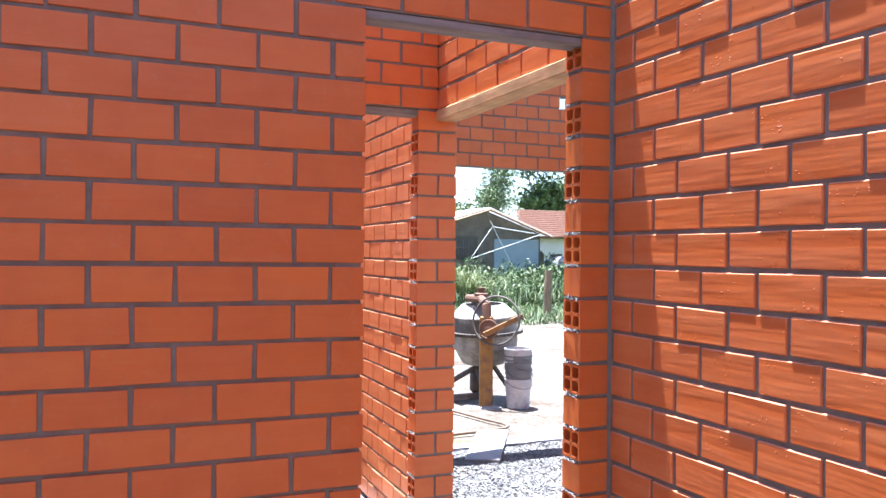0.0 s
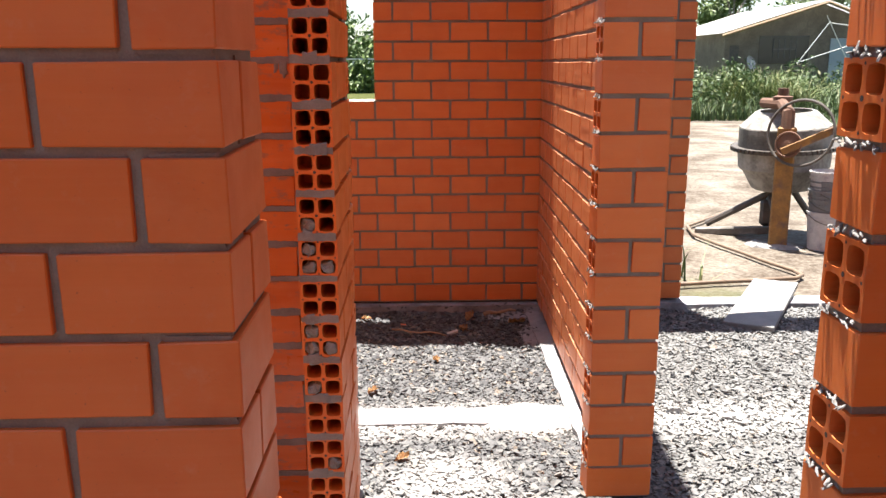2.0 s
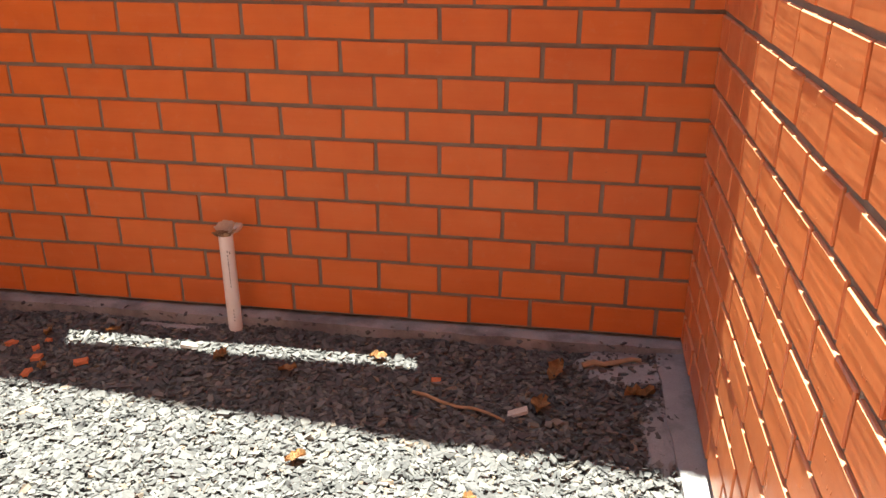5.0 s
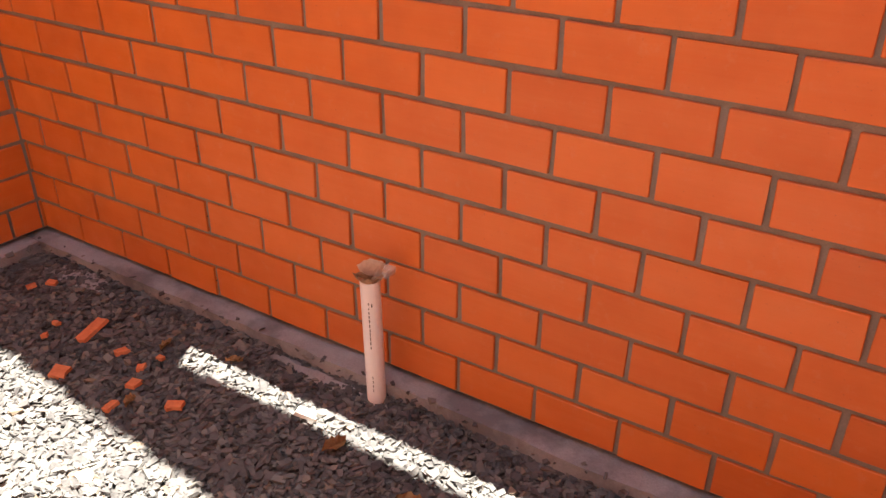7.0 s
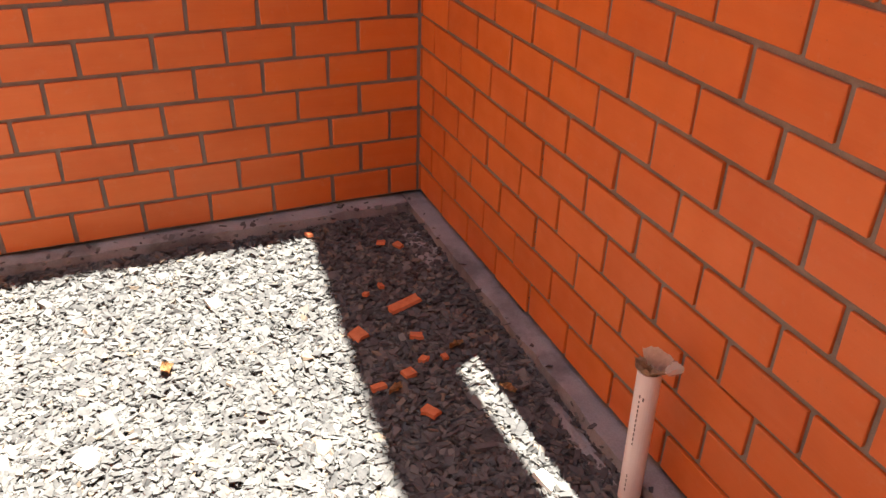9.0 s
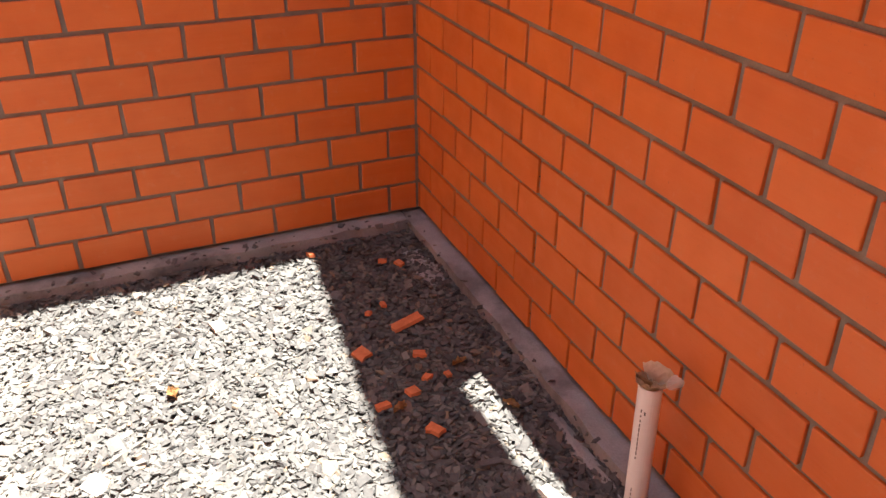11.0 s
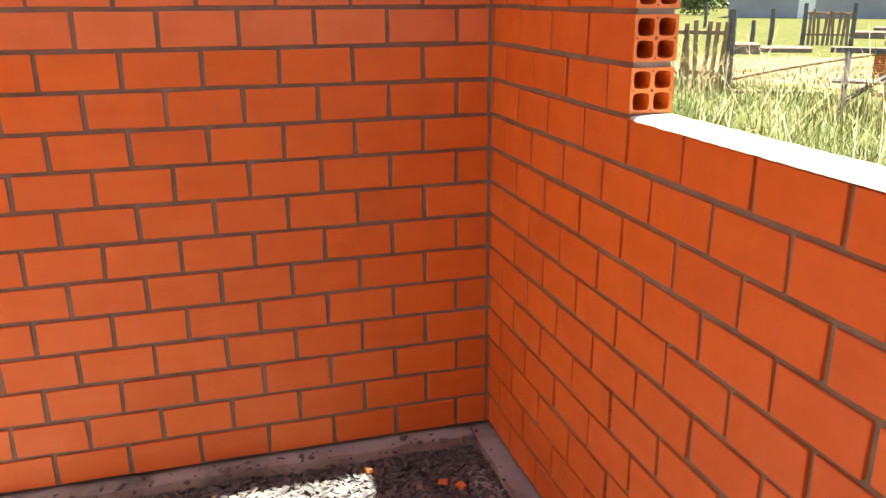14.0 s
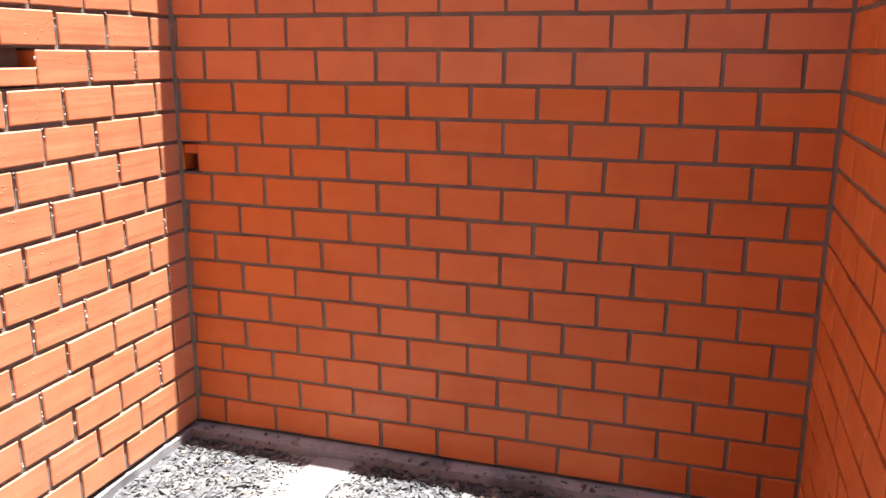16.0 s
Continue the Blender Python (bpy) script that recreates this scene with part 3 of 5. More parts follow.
brick_wall("wall_left", "plain brick wall closing the first room", "y", -3.2, YA, -2.7, -2.6, (0, 28), 0.0, 0.1, near=(0, 0, 0, 0))
brick_wall("wall_yard", "plain brick wall closing the porch", "y", YA, YN, 5.6, 5.7, (0, 28), 0.0, 0.1, near=(0, 0, 0, 0))

corner_joint("wall_right", XR - 0.0025, XR + 0.02, YA - 0.019, YA + 0.004, 28 * HP)
corner_joint("wall_front", XR - 0.03, XR + 0.012, YA + 0.006, YA + 0.095, 28 * HP)

# lintel boards
for x0, x1, y0, y1, z0, z1, mt, lb in ((XA - 0.03, XJ + 0.06, YA + 0.012, YA + 0.095, 2.302, 2.330, M_LINTEL, "grey weathered board under the doorway lintel"),
                                       (XC1, XP0 + 0.03, YR + 0.01, YR + 0.1, 2.298, 2.330, M_LINTEL, "grey weathered board over the room doorway"),
                                       (XR - 0.012, XR + 0.1, YA + 0.108, YR + 0.0, 2.276, 2.330, M_BOARDY, "yellowish formwork board under the side lintel")):
    tagged(part("lintel_board", box(x0, x1, y0, y1, z0, z1, 0.004), mt), lb, "board")


# rough outer face: mortar squeezed out of the joints
def ribbon(bm, a, b, wide, proud, steps, up, seed=0.0):
    """An uneven, ragged bed of mortar from a to b on the wall that faces -y."""
    a, b = Vector(a), Vector(b)
    side = Vector((0, 0, 1)) if not up else Vector((1, 0, 0))
    rows = []
    for i in range(steps + 1):
        p = a.lerp(b, i / steps)
        q = p + Vector((0, seed, 0))
        n = noise.noise_vector(q * 11) * 0.7 + noise.noise_vector(q * 60) * 0.5
        w0, w1 = wide * max(0.45, 1 + 0.55 * n.x) / 2, wide * max(0.45, 1 + 0.9 * n.y) / 2
        h = max(0.001, proud * (1 + 1.2 * n.z))
        rows.append([bm.verts.new(p - side * w0), bm.verts.new(p - side * w0 * 0.8 + Vector((0, -h, 0))), bm.verts.new(p + Vector((0, -h * 0.8, 0))), bm.verts.new(p + side * w1 * 0.85 + Vector((0, -h * 0.6, 0))), bm.verts.new(p + side * w1 + Vector((0, 0.001, 0)))])
    for q, n in zip(rows, rows[1:]):
        for i in range(4):
            bm.faces.new((q[i], q[i + 1], n[i + 1], n[i]))


def smudge(bm, cx, cz, s, tall, lean, proud):
    """A trowelled pat of mortar: a ragged outline with a low domed middle."""
    rings = []
    for f, h in ((1.0, 0.0), (0.82, 0.7), (0.4, 1.0)):
        ring = []
        for t in range(28):
            a = t * math.pi / 14
            d = Vector((math.cos(a), math.sin(a), 0))
            q = f * (1 + 0.55 * noise.noise(d * 1.5 + Vector((cx * 40, cz * 40, 0))) + 0.25 * noise.noise(d * 5 + Vector((cz * 40, cx * 40, 3))))
            u, w = s * q * d.x, s * tall * q * d.y
            ring.append(bm.verts.new((cx + u * math.cos(lean) - w * math.sin(lean), YR - 0.0012 - proud * h, cz + u * math.sin(lean) + w * math.cos(lean))))
        rings.append(ring)
    for q, n in zip(rings, rings[1:]):
        for t in range(28):
            bm.faces.new((q[t], q[(t + 1) % 28], n[(t + 1) % 28], n[t]))
    bm.faces.new(rings[-1])


bm = bmesh.new()
for r in range(0, 25):
    ribbon(bm, (-0.9, YR - 0.0005, r * HP), (XC0, YR - 0.0005, r * HP), 0.0215, 0.003, 260, False)
    phase = -0.723 if r % 2 == 0 else -0.818
    for n in range(10):
        x = phase + n * LP
        if x < XC0 - 0.01:
            # most upright joints are filled only part of the way, leaving a dark gap
            top = HP * rng.choice((0.55, 0.8, 0.95, 1.0, 1.0))
            ribbon(bm, (x + rng.uniform(-0.003, 0.003), YR - 0.0005, r * HP), (x + rng.uniform(-0.005, 0.005), YR - 0.0005, r * HP + top), 0.0145, 0.002, 14, True, r * 0.7)
for _ in range(70):
    smudge(bm, rng.uniform(-0.2, XC0 - 0.03), rng.uniform(0.1, 2.2), rng.uniform(0.003, 0.010), rng.uniform(1.0, 3.0), rng.uniform(-1.6, 1.6), 0.0012)
for cx, r, s, tall in ((0.735, 10.4, 0.024, 1.7), (1.13, 12.8, 0.012, 2.4), (0.93, 13.9, 0.026, 0.5), (1.17, 8.95, 0.02, 0.8), (0.60, 12.9, 0.02, 0.7), (1.19, 5.9, 0.016, 1.2), (0.82, 6.0, 0.03, 0.5), (1.02, 7.9, 0.022, 0.6), (0.66, 8.0, 0.02, 0.6)):
    smudge(bm, cx, r * HP, s, tall, rng.uniform(-0.2, 0.2), 0.004)
bmesh.ops.recalc_face_normals(bm, faces=bm.faces[:])
smear = part("mortar_squeeze", bm, M_SMEAR, bpy.data.objects["wall_south"], "rough grey mortar squeezed from the joints")
tagged(smear, kind="stuff")

# mortar lumps in the channels of the wall end and on the jamb
stub = bpy.data.objects["wall_stub"]
bm = bmesh.new()
for r, cells in ((8, ((-1, 1), (-1, -1), (1, -1))), (6, ((-1, -1), (1, -1), (-1, 1))), (9, ((-1, -1),)), (5, ((-1, -1),)), (3, ((1, -1),))):
    for sx, sz in cells:
        m = Matrix.Translation(((XC0 + XC1) / 2 + sx * 0.024, YC + 0.012, r * HP + HP / 2 + sz * 0.024 - 0.004)) @ Matrix.Diagonal((0.0205, 0.014, 0.0195 * rng.uniform(0.75, 1.05), 1))
        made = bmesh.ops.create_icosphere(bm, subdivisions=3, radius=1, matrix=m)
        for v in made["verts"]:
            v.co += noise.noise_vector(v.co * 55) * 0.011 + noise.noise_vector(v.co * 160) * 0.004
tagged(part("mortar_lump", bm, M_SMEAR, stub, "grey mortar filling some channels"), kind="stuff")
bm = bmesh.new()
for r in range(1, HEAD):
    ribbon(bm, (XC0 + 0.001, YC + 0.001, r * HP), (XC1 - 0.002, YC + 0.001, r * HP), 0.021, 0.0035, 22, False, r * 1.3)
    if rng.random() < 0.6:
        c = XC0 + rng.uniform(0.01, 0.06)
        ribbon(bm, (c, YC - 0.001, r * HP + 0.002), (c + rng.uniform(0.02, 0.045), YC - 0.001, r * HP + 0.003), 0.030, 0.005, 10, False, r * 2.1)
bmesh.ops.recalc_face_normals(bm, faces=bm.faces[:])
tagged(part("mortar_bead", bm, M_SMEAR, stub, "ragged grey mortar at the wall end"), kind="stuff")
for host, x, y0, y1, pick in (("wall_front", XJ, YA + 0.008, YA + 0.1, range(1, HEAD)), ("wall_pier", XP0, YR + 0.004, YR + 0.1, range(1, HEAD))):
    bm = bmesh.new()
    for r in pick:
        for i in range(12):
            c = Vector((x + rng.uniform(-0.006, 0.003), y0 + (y1 - y0) * (i + rng.random()) / 12, r * HP + rng.uniform(-0.006, 0.005)))
            bmesh.ops.create_icosphere(bm, subdivisions=1, radius=1, matrix=Matrix.Translation(c) @ pose(0, 0, 0, rng.uniform(0, 90), rng.uniform(0, 90)) @ Matrix.Diagonal((rng.uniform(0.0015, 0.0035), rng.uniform(0.004, 0.012), rng.uniform(0.0012, 0.003), 1)))
    tagged(part("mortar_crumb", bm, M_SMEAR, bpy.data.objects[host], "grey crumbly mortar along the wall end"), kind="stuff")
# loose crumbs in the joints of the sunlit face
bm = bmesh.new()
for r in range(2, 24):
    for n in range(8):
        x = (-0.723 if r % 2 == 0 else -0.818) + n * LP
        for _ in range(rng.randrange(0, 8)):
            c = Vector((x + rng.uniform(-0.004, 0.004), YS - rng.uniform(0.0, 0.004), r * HP + rng.uniform(0.005, HP)))
            bmesh.ops.create_icosphere(bm, subdivisions=1, radius=1, matrix=Matrix.Translation(c) @ pose(0, 0, 0, rng.uniform(0, 90), rng.uniform(0, 90)) @ Matrix.Diagonal((rng.uniform(0.001, 0.003), rng.uniform(0.002, 0.004), rng.uniform(0.002, 0.005), 1)))
tagged(part("mortar_crumb", bm, M_LIGHTMORTAR, bpy.data.objects["wall_south"], "pale mortar crumbs in the upright joints"), kind="stuff")
# pale mortar skim on the window sill
bm = bmesh.new()
x0, x1, nx, ny = XJAMB + 0.005, XJAMB + 6 * LP - 0.004, 70, 6
grid = [[bm.verts.new((x0 + (x1 - x0) * i / nx, YN + (-0.0028, 0.001, 0.022, 0.045, 0.07, 0.1, 0.107)[j] + rng.uniform(-0.0006, 0.0006), 11 * HP + (-0.0045, 0.002, 0.0035, 0.004, 0.004, 0.004, -0.0115)[j] + (rng.uniform(-0.0006, 0.0004) if j == 0 else 0) + 0.0014 * noise.noise(Vector((i * 0.6, j * 0.9, 0))))) for j in range(ny + 1)] for i in range(nx + 1)]
for i in range(nx):
    for j in range(ny):
        bm.faces.new((grid[i][j], grid[i + 1][j], grid[i + 1][j + 1], grid[i][j + 1]))
part("sill_skim", bm, M_LIGHTMORTAR, bpy.data.objects["wall_north"], "pale dusty mortar on the sill")


# ---- gravel ----
def stones(name, label, x0, x1, y0, y1, pitch, size, seed, holes=(), lift=0.0, material=None):
    g = np.random.default_rng(seed)
    xs, ys = np.meshgrid(np.arange(x0, x1, pitch), np.arange(y0, y1, pitch))
    p = np.stack([xs.ravel(), ys.ravel()], 1) + g.uniform(-0.5, 0.5, (xs.size, 2)) * pitch
    keep = np.ones(len(p), bool)
    for a, b, c, d in holes:
        keep &= ~((p[:, 0] > a) & (p[:, 0] < b) & (p[:, 1] > c) & (p[:, 1] < d))
    p = p[keep]
    n = len(p)
    base = np.array([(-1, -1, -1), (1, -1, -1), (1, 1, -1), (-1, 1, -1), (-1, -1, 1), (1, -1, 1), (1, 1, 1), (-1, 1, 1)], float) * 0.5
    v = base[None] * g.uniform(0.35, 1.35, (n, 8, 3))
    v *= (np.stack([g.uniform(0.8, 1.7, n), g.uniform(0.5, 1.05, n), g.uniform(0.2, 0.5, n)], 1) * (size * g.lognormal(0, 0.28, n))[:, None])[:, None]
    a, b, c = g.uniform(0, 2 * np.pi, n), g.normal(0, 0.27, n), g.normal(0, 0.27, n)
    ca, sa, cb, sb, cc, sc = np.cos(a), np.sin(a), np.cos(b), np.sin(b), np.cos(c), np.sin(c)
    z, o = np.zeros(n), np.ones(n)
    rz = np.stack([ca, -sa, z, sa, ca, z, z, z, o], 1).reshape(n, 3, 3)
    rx = np.stack([o, z, z, z, cb, -sb, z, sb, cb], 1).reshape(n, 3, 3)
    ry = np.stack([cc, z, sc, z, o, z, -sc, z, cc], 1).reshape(n, 3, 3)
    v = np.einsum("nij,nkj->nki", rz @ rx @ ry, v)
    hill = 0.006 * np.sin(p[:, 0] * 9 + 2 * np.sin(p[:, 1] * 5)) * np.sin(p[:, 1] * 11)
    v += np.concatenate([p, (GZ + lift + g.uniform(-0.006, 0.008, n) + hill)[:, None]], 1)[:, None]
    f = np.array([(0, 3, 2, 1), (4, 5, 6, 7), (0, 1, 5, 4), (1, 2, 6, 5), (2, 3, 7, 6), (3, 0, 4, 7)])
    faces = (np.arange(n)[:, None, None] * 8 + f[None]).reshape(-1, 4)
    return soup(name, v.reshape(-1, 3).tolist(), faces.tolist(), material or M_STONE, label, "gravel")


strip = (-2, 2.14, 4.868, 4.998)
stones("gravel", "grey crushed stone gravel on the room floor", XW + 0.055, 2.16, YS + 0.01, YN - 0.055, 0.0112, 0.0165, 3, [strip])
stones("gravel", "grey crushed stone gravel of the hall and porch", 1.1, 4.9, 2.4, YN - 0.04, 0.0135, 0.0165, 4,
       [(-2, 2.30, YS, 7), (XP0 - 0.01, XP1 + 0.01, YR - 0.01, YR + 0.12), (XC0 - 0.01, XC1 + 0.01, YC, 4.3), (XJ, 2.3, 2.3, YA + 0.11), (0.9, XA, 2.3, YA + 0.23)], material=M_STONEDUSTY)


stones("gravel", "loose stone chips strewn on the window wall footing", XW + 0.03, 2.15, YN - 0.07, YN - 0.035, 0.042, 0.0125, 5, lift=0.040)
stones("gravel", "loose stone chips strewn on the end wall footing", XW + 0.03, XW + 0.075, YS + 0.02, YN - 0.06, 0.042, 0.0125, 6, lift=0.040)


stones("gravel", "loose stone chips strewn over spilled mortar", 1.78, 2.20, 5.75, YN - 0.07, 0.027, 0.0145, 8, lift=0.014)


def spill(cx, cy, rx, ry, z, label, material=None):
    bm = bmesh.new()
    mid = bm.verts.new((cx, cy, z + 0.012))
    rings = []
    for f in (0.4, 0.75, 1.0):
        rings.append([bm.verts.new((cx + rx * f * math.cos(a) * (1 + 0.35 * noise.noise(Vector((math.cos(a) * 2, math.sin(a) * 2, cx)))), cy + ry * f * math.sin(a) * (1 + 0.35 * noise.noise(Vector((math.cos(a) * 2, math.sin(a) * 2, cx + 7)))),
                                    z + 0.012 * (1 - f) - (0.02 if f == 1 else 0) + 0.004 * noise.noise(Vector((math.cos(a) * 4, math.sin(a) * 4, f * 5))))) for a in [2 * math.pi * i / 36 for i in range(36)]])
    for i in range(36):
        j = (i + 1) % 36
        bm.faces.new((mid, rings[0][i], rings[0][j]))
        for q, t in zip(rings, rings[1:]):
            bm.faces.new((q[i], t[i], t[j], q[j]))
    bmesh.ops.recalc_face_normals(bm, faces=bm.faces[:])
    return tagged(part("mortar_spill", bm, material or M_CONC), label, "mortar")


spill(2.05, 6.36, 0.20, 0.15, GZ + 0.008, "dusty grey mortar spilled over gravel in a corner")
spill(1.98, 4.93, 0.26, 0.17, GZ + 0.010, "pale cement slopped over the end of a tie strip", M_LIGHTMORTAR)
spill(2.13, 6.02, 0.07, 0.24, GZ + 0.010, "dusty grey mortar spilled along the side wall footing")
spill(0.35, 6.425, 0.5, 0.03, GZ - 0.004, "dusty grey mortar spilled along the footing")
spill(-0.6, 6.40, 0.22, 0.06, GZ + 0.002, "grey mortar spilled along the footing corner")


# ---- room things ----
def pvc_pipe(x, y, z1, r, lean, material, label):
    top = Vector((x + lean[0], y + lean[1], z1))
    base = Vector((x, y, -0.16))
    pipe = thing("waste_pipe", Matrix.Translation(base), label, "pipe")
    d = top - base
    rot = d.to_track_quat("Z", "Y").to_matrix().to_4x4()
    ln = d.length
    ob = part("tube", lathe([(r * 0.9, 0), (r, 0), (r, ln), (r * 0.9, ln), (r * 0.88, ln - 0.06)], 28), material, pipe, smooth=False)
    ob.matrix_basis = rot
    return pipe, rot, ln


def paper_wad(parent, m, size, material, label, seed):
    g = random.Random(seed)
    bm = bmesh.new()
    n, rings = 22, 5
    vs = []
    for j in range(rings + 1):
        f = j / rings
        row = []
        for i in range(n):
            a = 2 * math.pi * i / n
            w = size * (0.62 + 0.5 * f ** 1.4) * (1 + (0.10 + 0.45 * f) * noise.noise(Vector((1.2 * math.cos(a), 1.2 * math.sin(a), seed + f))))
            zz = size * (0.95 * f + 0.5 * f * noise.noise(Vector((1.9 * math.cos(a) + 5, 1.9 * math.sin(a), seed))) - 0.3)
            crease = 0.05 * size * g.uniform(-1, 1)
            row.append(bm.verts.new(((w + crease) * math.cos(a), (w + crease) * math.sin(a), zz + crease)))
        vs.append(row)
    mid = bm.verts.new((0.1 * size, 0, 0.22 * size))
    for q, t in zip(vs, vs[1:]):
        for i in range(n):
            bm.faces.new((q[i], q[(i + 1) % n], t[(i + 1) % n], t[i]))
    inner = [bm.verts.new(Vector(v.co) * 0.6 + Vector((0, 0, -0.05 * size + 0.16 * size * g.uniform(-1, 1)))) for v in vs[-1]]
    for i in range(n):
        bm.faces.new((vs[-1][i], vs[-1][(i + 1) % n], inner[(i + 1) % n], inner[i]))
        bm.faces.new((inner[i], inner[(i + 1) % n], mid))
    bmesh.ops.recalc_face_normals(bm, faces=bm.faces[:])
    ob = part("stuffing", bm, material, parent, label)
    ob.matrix_basis = m
    return ob


pipe, rot, ln = pvc_pipe(0.632, 6.432, 0.335, 0.0255, (0.004, -0.018), M_PVC, "pinkish plastic waste pipe stuffed with crumpled paper")
paper_wad(pipe, rot @ pose(0, 0, ln - 0.004), 0.027, M_PAPER, "crumpled brown paper", 3)


def paper_fold(parent, m, wide, tall, bow, seed, material, label):
    """A torn sheet stuck in the pipe: narrow at the foot, flaring, with a ragged bent rim."""
    bm, n, rows = bmesh.new(), 12, []
    for j in range(6):
        f = j / 5
        row = []
        for i in range(n + 1):
            a = i / n * 2 - 1
            rag = 1 + 0.22 * noise.noise(Vector((a * 3, seed, 0))) + 0.1 * noise.noise(Vector((a * 9, seed, 4)))
            row.append(bm.verts.new((wide / 2 * a * (0.45 + 0.55 * f ** 0.8), bow * (a * a * (0.4 + f) + 0.5 * f * f) + 0.002 * noise.noise(Vector((a * 6, f * 6, seed))), tall * f * (1 - 0.42 * abs(a) ** 1.5) * rag)))
        rows.append(row)
    for q, t in zip(rows, rows[1:]):
        for i in range(n):
            bm.faces.new((q[i], q[i + 1], t[i + 1], t[i]))
    bmesh.ops.solidify(bm, geom=bm.faces[:], thickness=0.0014)
    ob = part("paper", bm, material, parent, label)
    ob.matrix_basis = m


paper_fold(pipe, rot @ pose(0.004, 0.010, ln - 0.008, -6, 0, 12), 0.088, 0.056, 0.008, 2, M_PAPERPALE, "torn sheet with its cream side showing")
paper_fold(pipe, rot @ pose(-0.014, -0.010, ln - 0.006, 20, -10, -12), 0.066, 0.030, 0.006, 7, M_PAPER, "folded brown paper flap")
paper_fold(pipe, rot @ pose(0.030, 0.014, ln + 0.004, -8, 52, 20), 0.036, 0.040, 0.006, 11, M_FILM, "flap of clear plastic film")
bm = bmesh.new()
for i in range(11):
    box(-0.0012, 0.0012, -0.0004, 0.0004, 0.30 + i * 0.0135, 0.30 + i * 0.0135 + rng.uniform(0.004, 0.011), bm=bm)
for i in range(4):
    box(-0.001, 0.001, -0.0004, 0.0004, 0.16 + i * 0.014, 0.168 + i * 0.014, bm=bm)
box(0.007, 0.010, -0.0004, 0.0004, 0.43, 0.439, bm=bm)
ob = tagged(part("printed_mark", bm, M_INK, pipe, "small dark printed line"), kind="stuff")
ob.matrix_basis = rot @ pose(0, 0, 0, 0, 0, 10) @ pose(0.0, -0.0257, 0)
pipe, rot, ln = pvc_pipe(0.90, 3.96, 0.70, 0.024, (-0.03, -0.012), M_PVCCREAM, "cream plastic pipe stuffed with printed film")
paper_wad(pipe, rot @ pose(0.010, 0, ln + 0.004, 0, 22, 60), 0.034, M_BLUEPAPER, "crumpled blue and white printed film", 5)
for zz in (ln - 0.16, ln - 0.36, ln - 0.10):
    bm = bmesh.new()
    a0 = rng.uniform(-2.2, -0.9)
    ring = [bm.verts.new((0.0246 * math.cos(a0 + 0.25 * math.cos(t * 0.9)), 0.0246 * math.sin(a0 + 0.25 * math.cos(t * 0.9)), zz + 0.010 * math.sin(t * 0.9) * rng.uniform(0.6, 1.3))) for t in range(7)]
    bm.faces.new(ring)
    part("mortar_splash", bm, M_SMEAR, pipe).matrix_basis = rot


def shard(x, y, w, d, turn, label, material, name="clay_shard", thick=0.011, category="rubble"):
    bm = bmesh.new()
    g = random.Random(int(1e4 * (x + 9 * y)))
    pts = [(-w / 2 * g.uniform(0.7, 1), -d / 2 * g.uniform(0.8, 1)), (w / 2 * g.uniform(0.8, 1), -d / 2 * g.uniform(0.6, 1)), (w / 2 * g.uniform(0.6, 1.1), d * 0.1 * g.uniform(-1, 1)), (w / 2 * g.uniform(0.7, 1), d / 2 * g.uniform(0.8, 1)), (-w / 2 * g.uniform(0.6, 1), d / 2 * g.uniform(0.6, 1))]
    low = [bm.verts.new((a, b, -thick / 2)) for a, b in pts]
    top = [bm.verts.new((a * 0.95, b * 0.95, thick / 2)) for a, b in pts]
    bm.faces.new(low[::-1])
    bm.faces.new(top)
    for i in range(5):
        bm.faces.new((low[i], low[(i + 1) % 5], top[(i + 1) % 5], top[i]))
    ob = part(name, bm, material)
    ob.matrix_world = pose(x, y, GZ + 0.014, g.uniform(-14, 14), g.uniform(-14, 14), turn)
    return tagged(ob, label, category, "clay shards on the gravel" if name == "clay_shard" else "")


big = "large orange clay brick shard lying on the gravel"
small = "small orange clay brick shard lying on the gravel"
for x, y, w, d, a, lb in ((-0.277, 6.215, 0.115, 0.05, 100, big), (-0.171, 6.034, 0.055, 0.05, 20, small), (-0.111, 6.189, 0.05, 0.035, 70, small), (0.042, 6.109, 0.04, 0.04, 10, small),
                          (0.206, 6.109, 0.058, 0.034, 30, small), (0.068, 6.014, 0.045, 0.03, 95, small), (-0.40, 6.18, 0.028, 0.02, 0, small), (-0.37, 6.12, 0.024, 0.02, 40, small),
                          (0.0, 6.17, 0.034, 0.028, 130, small), (0.01, 6.23, 0.022, 0.02, 10, small), (-0.62, 6.32, 0.04, 0.03, 20, small), (-0.66, 6.27, 0.035, 0.03, 60, small),
                          (-0.80, 6.05, 0.04, 0.025, 10, small), (0.203, 6.096, 0.03, 0.02, 70, small), (1.423, 6.172, 0.04, 0.03, 25, small)):
    shard(x, y, w, d, a, lb, M_SHARD)
for x, y, w, d, a in ((-0.484, 5.67, 0.065, 0.045, 10), (0.071, 5.291, 0.06, 0.06, 40), (0.52, 6.272, 0.07, 0.04, 20), (1.694, 6.029, 0.08, 0.03, 15)):
    shard(x, y, w, d, a, "pale broken mortar flake lying on the gravel", M_LIGHTMORTAR, "mortar_flake")


